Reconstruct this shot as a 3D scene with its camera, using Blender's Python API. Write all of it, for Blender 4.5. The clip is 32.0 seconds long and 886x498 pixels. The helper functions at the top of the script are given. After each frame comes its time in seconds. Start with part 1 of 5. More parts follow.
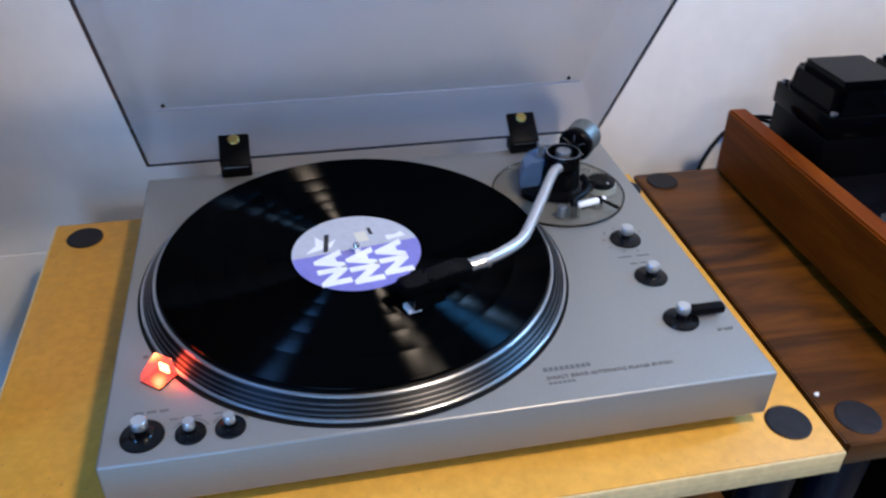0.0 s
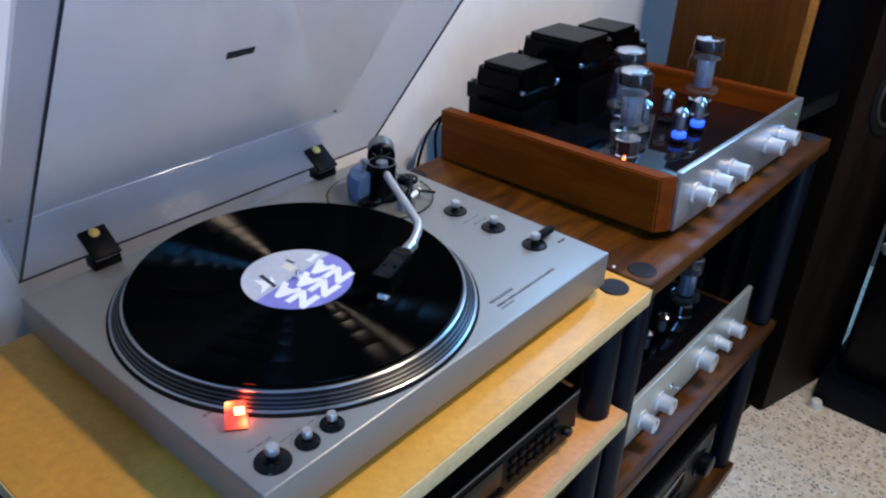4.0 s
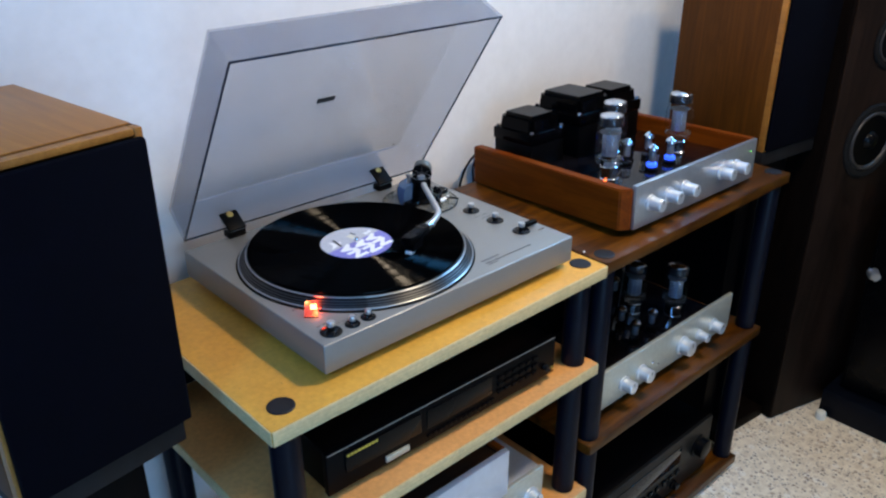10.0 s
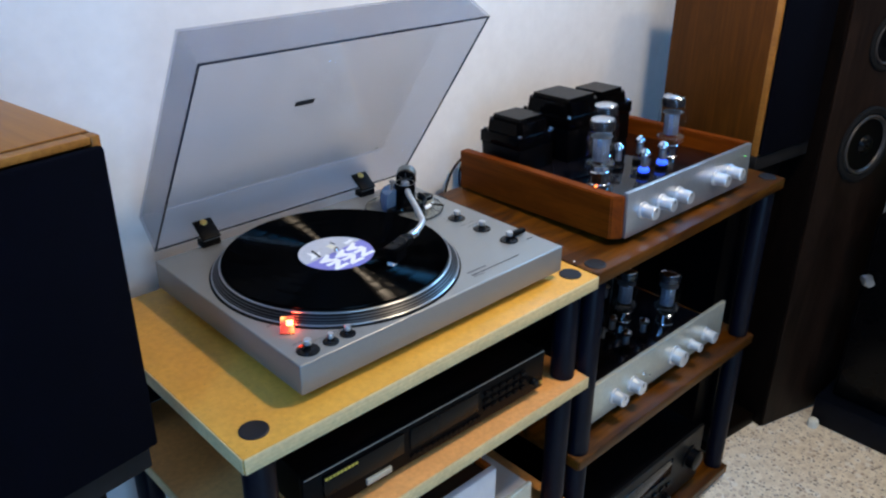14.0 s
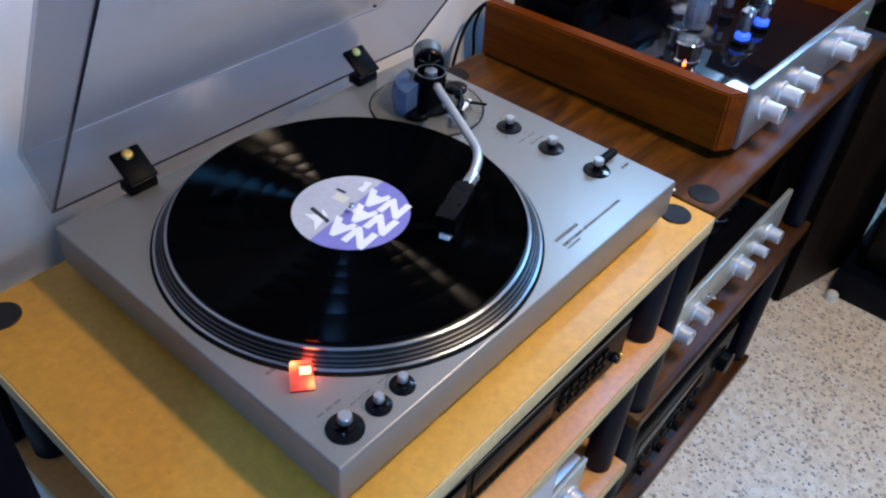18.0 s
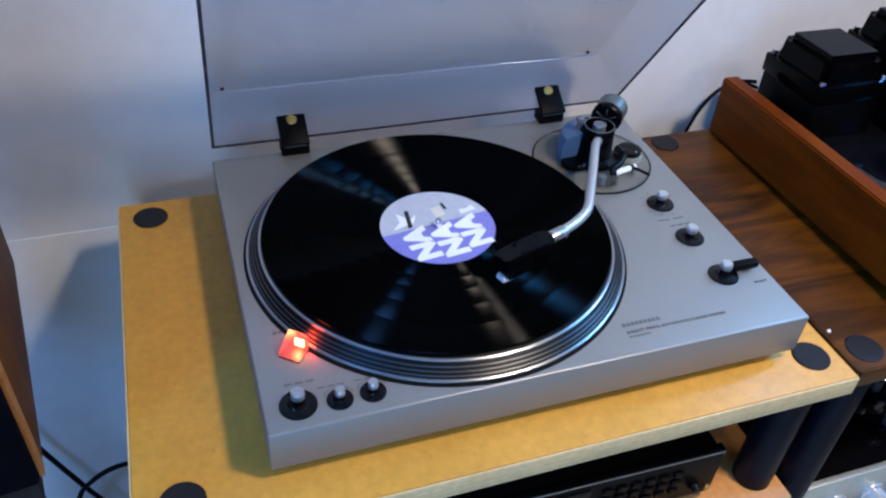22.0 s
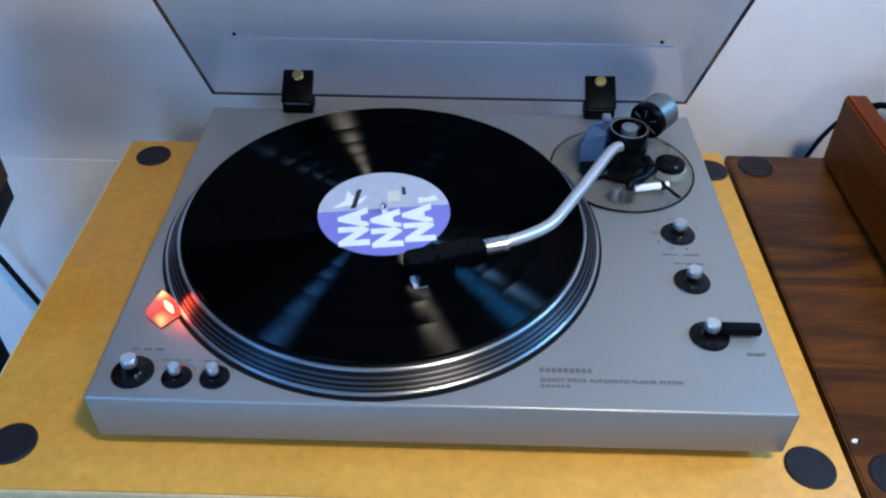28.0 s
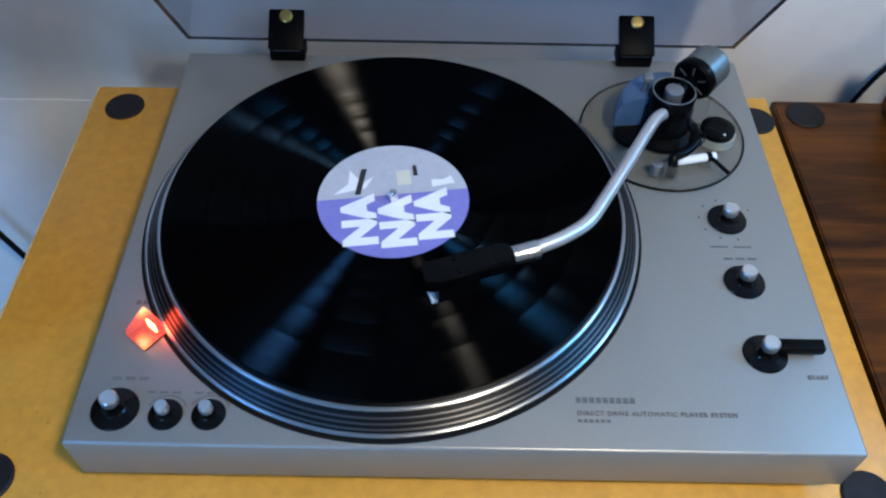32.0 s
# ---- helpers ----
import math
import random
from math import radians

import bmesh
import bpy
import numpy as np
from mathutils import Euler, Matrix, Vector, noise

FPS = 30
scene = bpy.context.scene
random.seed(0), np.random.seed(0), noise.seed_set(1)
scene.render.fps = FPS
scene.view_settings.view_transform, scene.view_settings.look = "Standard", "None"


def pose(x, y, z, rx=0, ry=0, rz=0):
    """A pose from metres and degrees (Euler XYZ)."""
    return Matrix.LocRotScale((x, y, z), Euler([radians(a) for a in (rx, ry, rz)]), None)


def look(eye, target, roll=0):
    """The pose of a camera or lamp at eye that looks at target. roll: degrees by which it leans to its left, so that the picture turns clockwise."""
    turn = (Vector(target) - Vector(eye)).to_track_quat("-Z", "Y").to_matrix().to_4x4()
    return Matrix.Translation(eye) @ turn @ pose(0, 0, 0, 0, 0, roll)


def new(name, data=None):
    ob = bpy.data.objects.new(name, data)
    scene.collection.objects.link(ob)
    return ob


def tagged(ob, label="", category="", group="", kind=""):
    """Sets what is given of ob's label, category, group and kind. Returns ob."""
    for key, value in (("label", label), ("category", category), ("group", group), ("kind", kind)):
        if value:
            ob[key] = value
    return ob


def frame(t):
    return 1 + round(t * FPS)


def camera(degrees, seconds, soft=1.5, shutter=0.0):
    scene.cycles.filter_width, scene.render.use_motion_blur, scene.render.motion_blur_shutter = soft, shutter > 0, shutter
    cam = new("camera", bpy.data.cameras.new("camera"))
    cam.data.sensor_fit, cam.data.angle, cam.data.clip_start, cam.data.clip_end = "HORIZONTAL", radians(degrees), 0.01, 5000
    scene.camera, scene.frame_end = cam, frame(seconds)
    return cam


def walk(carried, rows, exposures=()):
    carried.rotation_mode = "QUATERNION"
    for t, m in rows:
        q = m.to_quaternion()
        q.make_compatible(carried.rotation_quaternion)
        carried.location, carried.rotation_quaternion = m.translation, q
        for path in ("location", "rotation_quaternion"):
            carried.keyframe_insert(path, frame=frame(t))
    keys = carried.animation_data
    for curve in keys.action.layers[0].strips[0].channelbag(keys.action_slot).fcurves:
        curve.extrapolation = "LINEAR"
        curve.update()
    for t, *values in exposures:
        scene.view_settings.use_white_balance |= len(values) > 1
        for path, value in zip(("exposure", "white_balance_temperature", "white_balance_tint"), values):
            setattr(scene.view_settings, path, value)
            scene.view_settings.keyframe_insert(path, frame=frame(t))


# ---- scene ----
cam = camera(57.5, 32.0, soft=2.2, shutter=0.5)
PATH = [
    (0, (0.091, 0.071, 1.208), (0.436, 1.672, 0.06), 1.1),
    (0.5, (0.055, 0.085, 1.204), (0.56, 1.614, 0.018), 1.7),
    (1, (0.005, 0.095, 1.203), (0.664, 1.576, 0.031), 2.4),
    (1.5, (-0.054, 0.117, 1.206), (0.806, 1.47, 0.01), 2.3),
    (2, (-0.103, 0.121, 1.217), (0.869, 1.404, 0.03), 2.5),
    (2.5, (-0.142, 0.113, 1.231), (0.948, 1.304, 0.05), 2.7),
    (4.5, (-0.31, 0.088, 1.248), (1.042, 1.2, 0.281), 2.0),
    (5, (-0.337, 0.069, 1.258), (1.008, 1.222, 0.329), 1.9),
    (5.5, (-0.351, 0.012, 1.268), (1.011, 1.213, 0.43), 2.1),
    (6, (-0.384, -0.051, 1.276), (0.962, 1.174, 0.447), 2.4),
    (6.5, (-0.404, -0.088, 1.274), (0.973, 1.138, 0.498), 2.5),
    (7, (-0.423, -0.122, 1.292), (0.906, 1.161, 0.526), 1.9),
    (7.5, (-0.455, -0.176, 1.301), (0.815, 1.165, 0.532), 1.6),
    (8, (-0.472, -0.219, 1.314), (0.777, 1.132, 0.53), 0.9),
    (8.5, (-0.476, -0.25, 1.323), (0.768, 1.104, 0.536), 0.2),
    (9, (-0.487, -0.258, 1.321), (0.739, 1.092, 0.5), 0.1),
    (9.5, (-0.497, -0.262, 1.327), (0.729, 1.08, 0.493), 0.3),
    (10, (-0.489, -0.259, 1.326), (0.731, 1.07, 0.464), -0.1),
    (10.5, (-0.484, -0.251, 1.327), (0.729, 1.071, 0.443), -0.1),
    (11, (-0.483, -0.241, 1.326), (0.743, 1.069, 0.443), 0.1),
    (11.5, (-0.48, -0.239, 1.322), (0.753, 1.062, 0.434), 0.2),
    (12, (-0.471, -0.238, 1.324), (0.759, 1.07, 0.443), 0.1),
    (12.5, (-0.463, -0.243, 1.326), (0.761, 1.077, 0.456), -0.0),
    (13, (-0.455, -0.234, 1.325), (0.764, 1.084, 0.443), 0.2),
    (13.5, (-0.451, -0.229, 1.327), (0.782, 1.081, 0.453), 0.1),
    (14, (-0.448, -0.221, 1.32), (0.793, 1.085, 0.452), 0.4),
    (14.5, (-0.437, -0.187, 1.309), (0.777, 1.139, 0.432), 0.5),
    (16.5, (-0.303, 0.076, 1.28), (0.944, 1.215, 0.209), 2.6),
    (17, (-0.28, 0.136, 1.271), (0.976, 1.178, 0.114), 3.5),
    (17.5, (-0.266, 0.182, 1.264), (0.951, 1.162, 0.016), 3.0),
    (18, (-0.25, 0.2, 1.274), (0.941, 1.132, -0.034), 4.5),
    (18.5, (-0.235, 0.207, 1.277), (0.925, 1.138, -0.06), 4.6),
    (19, (-0.232, 0.205, 1.272), (0.906, 1.16, -0.067), 4.1),
    (19.5, (-0.221, 0.198, 1.281), (0.874, 1.19, -0.068), 3.8),
    (20, (-0.179, 0.183, 1.283), (0.812, 1.282, -0.062), 4.1),
    (20.5, (-0.137, 0.162, 1.281), (0.717, 1.355, -0.077), 3.5),
    (21, (-0.1, 0.124, 1.275), (0.609, 1.439, -0.056), 4.2),
    (21.5, (-0.075, 0.097, 1.282), (0.561, 1.487, -0.008), 4.1),
    (22, (-0.065, 0.07, 1.276), (0.49, 1.511, 0.004), 4.3),
    (22.5, (-0.032, 0.044, 1.271), (0.464, 1.53, 0.028), 3.5),
    (23, (0.02, 0.035, 1.269), (0.361, 1.559, 0.02), 2.7),
    (23.5, (0.072, 0.034, 1.265), (0.289, 1.565, -0.005), 3.5),
    (24, (0.101, 0.045, 1.264), (0.215, 1.573, -0.021), 3.1),
    (24.5, (0.128, 0.052, 1.262), (0.181, 1.595, -0.01), 2.2),
    (25, (0.149, 0.05, 1.256), (0.197, 1.603, -0.004), 2.3),
    (25.5, (0.166, 0.05, 1.257), (0.186, 1.604, -0.002), 1.7),
    (27.5, (0.186, 0.088, 1.241), (0.164, 1.621, -0.043), 0.8),
    (28, (0.19, 0.11, 1.228), (0.165, 1.614, -0.09), 0.7),
    (28.5, (0.196, 0.138, 1.238), (0.144, 1.603, -0.123), 0.5),
    (29, (0.187, 0.17, 1.241), (0.154, 1.566, -0.191), 0.3),
    (29.5, (0.186, 0.176, 1.244), (0.178, 1.564, -0.196), 0.4),
    (30, (0.179, 0.185, 1.244), (0.177, 1.541, -0.226), 0.5),
    (30.5, (0.177, 0.197, 1.243), (0.182, 1.539, -0.24), 0.2),
    (31, (0.173, 0.213, 1.244), (0.179, 1.511, -0.277), 0.4),
    (31.5, (0.175, 0.23, 1.241), (0.181, 1.497, -0.306), 0.8),
    (32, (0.168, 0.231, 1.239), (0.174, 1.492, -0.313), 1.2),
]
TONE = [(0, -0.19, 6920, 16), (2, -0.30, 6820, 18), (5, -0.22, 7180, 13), (9, -0.20, 7360, 11), (14, -0.22, 7310, 11), (17, -0.27, 7330, 17), (20, -0.34, 7280, 19),
        (22, -0.25, 6430, 16), (25, -0.27, 5980, 16), (29, -0.33, 6140, 8), (32, -0.42, 6390, 7)]
walk(cam, [(t, look(eye, target, roll)) for t, eye, target, roll in PATH], TONE)

# ---- world, sun, lights, exposure ----
world = bpy.data.worlds.new("sky_world")
scene.world = world
world.use_nodes = True
wn = world.node_tree.nodes
sky = wn.new("ShaderNodeTexSky")
sky.sky_type, sky.sun_disc, sky.sun_elevation, sky.sun_rotation = "NISHITA", False, radians(42), radians(120)
world.node_tree.links.new(sky.outputs["Color"], wn["Background"].inputs["Color"])
wn["Background"].inputs["Strength"].default_value = 0.1


def area_lamp(name, at, target, size, size_y, watts, color, shape="RECTANGLE"):
    data = bpy.data.lights.new(name, "AREA")
    data.shape, data.size, data.size_y, data.energy, data.color = shape, size, size_y, watts, color
    ob = new(name, data)
    ob.matrix_world = look(at, target)
    return ob


CEIL = 2.55
area_lamp("pendant_light_source", (0.56, 0.06, 1.88), (0.56, 0.06, 0), 0.15, 0.15, 16, (1.0, 0.87, 0.71), "DISK")
# Added fill light, in line with the pendant, to lift the dark floor.
area_lamp("floor_fill_light", (1.38, -0.98, 2.44), (1.38, -0.98, 0), 0.24, 0.24, 13, (1.0, 0.88, 0.74), "DISK")
area_lamp("window_daylight_right", (2.12, 0.15, 2.10), (0.2, 0.3, 0.9), 0.36, 0.6, 25, (0.04, 0.39, 1.0))
# Extra lamp, added to brighten the wall beside the right speaker in blue.
area_lamp("corner_fill_light", (2.12, 0.72, 2.20), (1.20, 0.866, 0.95), 0.16, 0.4, 26, (0.26, 0.56, 1.0))
area_lamp("window_daylight_left", (-1.52, -0.52, 2.05), (0.2, 0.3, 0.9), 0.36, 0.6, 25, (0.10, 0.37, 1.0))
area_lamp("glass_door_daylight", (-0.75, -1.69, 0.95), (-0.2, 0.2, 0.2), 0.95, 1.5, 31, (0.18, 0.48, 1.0))

# ---- materials ----


def material(name, color, rough=0.5, metal=0.0, **more):
    m = bpy.data.materials.new(name)
    m.use_nodes = True
    b = m.node_tree.nodes["Principled BSDF"]
    b.inputs["Base Color"].default_value = (*color, 1)
    b.inputs["Roughness"].default_value = rough
    b.inputs["Metallic"].default_value = metal
    for key, value in more.items():
        b.inputs[key.replace("_", " ")].default_value = value
    return m


def nodes_of(m):
    return m.node_tree.nodes, m.node_tree.links, m.node_tree.nodes.get("Principled BSDF")


def coords(m, scale=(1, 1, 1), space="Object"):
    n, l, _ = nodes_of(m)
    tc, mp = n.new("ShaderNodeTexCoord"), n.new("ShaderNodeMapping")
    mp.inputs["Scale"].default_value = scale
    l.new(tc.outputs[space], mp.inputs["Vector"])
    return mp.outputs["Vector"]


def noise_tex(m, vec, scale, detail=4, rough=0.55, distort=0.0):
    n, l, _ = nodes_of(m)
    t = n.new("ShaderNodeTexNoise")
    t.inputs["Scale"].default_value, t.inputs["Detail"].default_value = scale, detail
    t.inputs["Roughness"].default_value, t.inputs["Distortion"].default_value = rough, distort
    l.new(vec, t.inputs["Vector"])
    return t.outputs["Fac"]


def ramp(m, fac, stops):
    n, l, _ = nodes_of(m)
    r = n.new("ShaderNodeValToRGB")
    el = r.color_ramp.elements
    while len(el) < len(stops):
        el.new(0.5)
    for e, (at, c) in zip(el, stops):
        e.position, e.color = at, (*c, 1) if len(c) == 3 else c
    l.new(fac, r.inputs["Fac"])
    return r.outputs["Color"]


def mix(m, a, b, fac, mode="MULTIPLY"):
    n, l, _ = nodes_of(m)
    x = n.new("ShaderNodeMix")
    x.data_type, x.blend_type = "RGBA", mode
    for sock, v in ((x.inputs[6], a), (x.inputs[7], b), (x.inputs[0], fac)):
        if isinstance(v, (int, float)):
            sock.default_value = v
        elif isinstance(v, tuple):
            sock.default_value = (*v, 1)
        else:
            l.new(v, sock)
    return x.outputs[2]


def bump(m, fac, strength, distance=0.001):
    n, l, b = nodes_of(m)
    t = n.new("ShaderNodeBump")
    t.inputs["Strength"].default_value, t.inputs["Distance"].default_value = strength, distance
    l.new(fac, t.inputs["Height"])
    l.new(t.outputs["Normal"], b.inputs["Normal"])


def color_in(m, sock):
    m.node_tree.links.new(sock, m.node_tree.nodes["Principled BSDF"].inputs["Base Color"])


def rough_in(m, fac, lo, hi):
    n, l, b = nodes_of(m)
    r = n.new("ShaderNodeMapRange")
    r.inputs["To Min"].default_value, r.inputs["To Max"].default_value = lo, hi
    l.new(fac, r.inputs["Value"])
    l.new(r.outputs["Result"], b.inputs["Roughness"])


def plain(name, color, rough=0.5, metal=0.0, vary=0.15, scale=60, relief=0.0, **more):
    """A worn plain surface: colour and gloss vary softly at two scales."""
    m = material(name, color, rough, metal, **more)
    v = coords(m)
    f, g = noise_tex(m, v, scale, 5), noise_tex(m, v, scale * 0.12, 3)
    lo, hi = tuple(c * (1 - vary) for c in color), tuple(min(1, c * (1 + vary)) for c in color)
    c = mix(m, ramp(m, f, [(0.3, lo), (0.7, hi)]), ramp(m, g, [(0.3, (1 - vary,) * 3), (0.7, (1, 1, 1))]), 1.0)
    color_in(m, c)
    rough_in(m, g, max(0.02, rough - 0.08), min(1, rough + 0.08))
    if relief:
        bump(m, f, relief)
    return m


def wood(name, dark, light, along="X", rough=0.38, fine=1.0, relief=0.15, shine=0.5):
    m = material(name, light, rough, Specular_IOR_Level=shine)
    stretch = {"X": (1.3, 9, 9), "Y": (9, 1.3, 9), "Z": (9, 9, 1.3)}[along]
    v = coords(m, stretch)
    wide = noise_tex(m, v, 3.2 * fine, 6, 0.62, 1.6)
    v2 = coords(m, tuple(s * (0.35 if s < 2 else 5) for s in stretch))
    grain = noise_tex(m, v2, 6.0 * fine, 6, 0.7)
    mid = tuple((a + b) / 2 for a, b in zip(dark, light))
    c = ramp(m, wide, [(0.30, dark), (0.47, mid), (0.62, light), (0.75, mid)])
    c = mix(m, c, ramp(m, grain, [(0.35, (0.55, 0.5, 0.45)), (0.6, (1, 1, 1))]), 0.55)
    color_in(m, c)
    rough_in(m, grain, rough - 0.06, rough + 0.1)
    bump(m, grain, relief, 0.0006)
    return m


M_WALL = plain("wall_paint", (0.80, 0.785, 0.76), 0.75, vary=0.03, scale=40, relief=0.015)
# Walls out of view, coloured dark to keep bounce and reflections low.
M_UNSEEN_WALL = plain("dimmed_unseen_wall", (0.22, 0.215, 0.21), 0.8, vary=0.04)
# Ceiling out of view, greyed to weaken its reflection in the vinyl.
M_CEIL = plain("dimmed_unseen_ceiling", (0.50, 0.49, 0.48), 0.8, vary=0.03)
M_SILVER = plain("silver_paint", (0.262, 0.259, 0.243), 0.40, 0.48, vary=0.025, scale=300, relief=0.02)
M_ALU = plain("aluminium", (0.72, 0.72, 0.72), 0.28, 1.0, vary=0.06, scale=200)
M_CHROME = material("chrome", (0.80, 0.80, 0.82), 0.10, 1.0)
M_WHITE_KNOB = plain("satin_aluminium", (0.74, 0.77, 0.80), 0.32, 0.7, vary=0.05, scale=300)
M_PANEL = plain("brushed_panel", (0.42, 0.46, 0.50), 0.34, 0.8, vary=0.06, scale=150)
M_CHAMP = plain("champagne_panel", (0.52, 0.54, 0.47), 0.4, 0.6, vary=0.08, scale=120)
M_BLACK = plain("black_plastic", (0.0018, 0.0018, 0.0022), 0.28, vary=0.25, scale=90, Specular_IOR_Level=0.12)
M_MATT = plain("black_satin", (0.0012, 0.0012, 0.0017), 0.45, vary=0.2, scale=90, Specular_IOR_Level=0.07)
M_CAP = plain("black_cap", (0.012, 0.012, 0.015), 0.62, vary=0.25, scale=160, relief=0.1, Specular_IOR_Level=0.25)
M_POST = plain("black_post_paint", (0.0022, 0.0032, 0.008), 0.36, vary=0.2, scale=60, Specular_IOR_Level=0.13)
M_RUBBER = plain("rubber", (0.006, 0.006, 0.006), 0.8, vary=0.2, Specular_IOR_Level=0.15)
M_GLOSS = material("black_gloss_deck", (0.004, 0.004, 0.006), 0.05, Specular_IOR_Level=0.36)
M_TRAFO = plain("black_enamel", (0.0010, 0.0010, 0.0014), 0.15, vary=0.2, scale=120, Specular_IOR_Level=0.06)
M_GRILLE = plain("grille_cloth", (0.0013, 0.0016, 0.004), 0.9, vary=0.3, scale=500, relief=0.4, Specular_IOR_Level=0.04)
M_DARKPLY = plain("dark_stand_board", (0.007, 0.007, 0.008), 0.6, vary=0.3, scale=40, Specular_IOR_Level=0.2)
M_YELLOW = plain("yellow_board", (0.63, 0.312, 0.046), 0.38, vary=0.10, scale=130, relief=0.08, Specular_IOR_Level=0.3)


def specks(m, scale, share, tone):
    """Sparse small dark flecks over what already colours the surface."""
    n, l, bs = nodes_of(m)
    vo = n.new("ShaderNodeTexVoronoi")
    vo.inputs["Scale"].default_value = scale
    l.new(coords(m), vo.inputs["Vector"])
    spot = ramp(m, vo.outputs["Distance"], [(0.06, (1, 1, 1)), (0.17, (0, 0, 0))])
    sep = n.new("ShaderNodeSeparateColor")
    l.new(vo.outputs["Color"], sep.inputs["Color"])
    some = ramp(m, sep.outputs[0], [(1 - share, (0, 0, 0)), (1 - share + 0.02, (1, 1, 1))])
    old = bs.inputs["Base Color"].links[0].from_socket
    color_in(m, mix(m, old, tone, mix(m, spot, some, 1.0), "MIX"))


specks(M_YELLOW, 95, 0.06, (0.24, 0.12, 0.03))
specks(M_YELLOW, 150, 0.16, (0.36, 0.19, 0.04))
M_EDGE = plain("pale_board_edge", (0.62, 0.47, 0.23), 0.55, vary=0.12, scale=160, relief=0.1)
n, l, bs = nodes_of(M_EDGE)
ply = n.new("ShaderNodeTexWave")
ply.bands_direction = "Z"
ply.inputs["Scale"].default_value, ply.inputs["Distortion"].default_value, ply.inputs["Detail"].default_value = 55, 0.6, 2
l.new(coords(M_EDGE), ply.inputs["Vector"])
color_in(M_EDGE, mix(M_EDGE, bs.inputs["Base Color"].links[0].from_socket, ramp(M_EDGE, ply.outputs["Fac"], [(0.15, (0.62, 0.60, 0.55)), (0.55, (1, 1, 1))]), 0.18))
M_PEACH = plain("peach_board", (0.64, 0.30, 0.095), 0.34, vary=0.12, scale=130, relief=0.08)
M_WALNUT = wood("walnut_board", (0.014, 0.0040, 0.0004), (0.130, 0.043, 0.003), "X", 0.36, 0.75, shine=0.2)
M_CASE = wood("case_wood", (0.092, 0.0165, 0.0012), (0.185, 0.040, 0.0026), "Y", 0.42, 0.7, shine=0.08)
# Cabinet veneer in two tones: shaded sides and lit top put into the colour.
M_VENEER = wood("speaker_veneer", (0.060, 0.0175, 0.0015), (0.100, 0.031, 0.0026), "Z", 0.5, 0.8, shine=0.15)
M_VENEER_LIT_TOP = wood("speaker_lit_top_veneer", (0.27, 0.100, 0.018), (0.37, 0.15, 0.028), "Y", 0.42, 0.8, 0.05, shine=0.3)
# Darkened almost to black: the floor speaker's unlit side put into the wood.
M_DARKWOOD = wood("unlit_dark_oak", (0.0015, 0.0009, 0.0007), (0.005, 0.0028, 0.002), "Z", 0.55, 1.2, shine=0.04)
M_BAFFLE = wood("dark_walnut_baffle", (0.0045, 0.0024, 0.0016), (0.017, 0.0092, 0.0062), "Z", 0.5, 1.0, shine=0.1)
M_RIM = plain("dull_brown_rubber", (0.030, 0.026, 0.024), 0.42, 0.0, vary=0.1, scale=200)
M_BRASS = plain("brass", (0.62, 0.44, 0.14), 0.35, 1.0, vary=0.15, scale=200)
M_CAPMETAL = plain("bright_cap_metal", (0.60, 0.61, 0.62), 0.30, 0.88, vary=0.06, scale=300)
M_DIAL = plain("glossy_black_dial", (0.003, 0.003, 0.0035), 0.16, vary=0.2, scale=200, Specular_IOR_Level=0.2)
M_INK = material("black_print", (0.02, 0.02, 0.02), 0.6)
M_FAINT = material("grey_print", (0.105, 0.105, 0.108), 0.6)
M_ARM = plain("satin_arm_tube", (0.66, 0.66, 0.66), 0.36, 0.75, vary=0.04, scale=300)
M_WEIGHT = plain("grey_green_weight", (0.17, 0.19, 0.185), 0.42, 0.6, vary=0.1, scale=200)
M_WHITE = plain("white_print", (0.82, 0.82, 0.82), 0.6, vary=0.04)
M_PURPLE = plain("purple_label_paper", (0.21, 0.20, 0.52), 0.55, vary=0.06, scale=200)
M_GREYPAPER = plain("grey_label_paper", (0.47, 0.48, 0.52), 0.55, vary=0.06, scale=200)
M_CREAM = plain("cream_print", (0.66, 0.63, 0.52), 0.6, vary=0.05)
M_OCHRE = plain("gold_print", (0.62, 0.46, 0.06), 0.5, vary=0.1)
M_MIRRORGREY = plain("grey_metal_parts", (0.32, 0.33, 0.34), 0.38, 0.8, vary=0.1, scale=300)


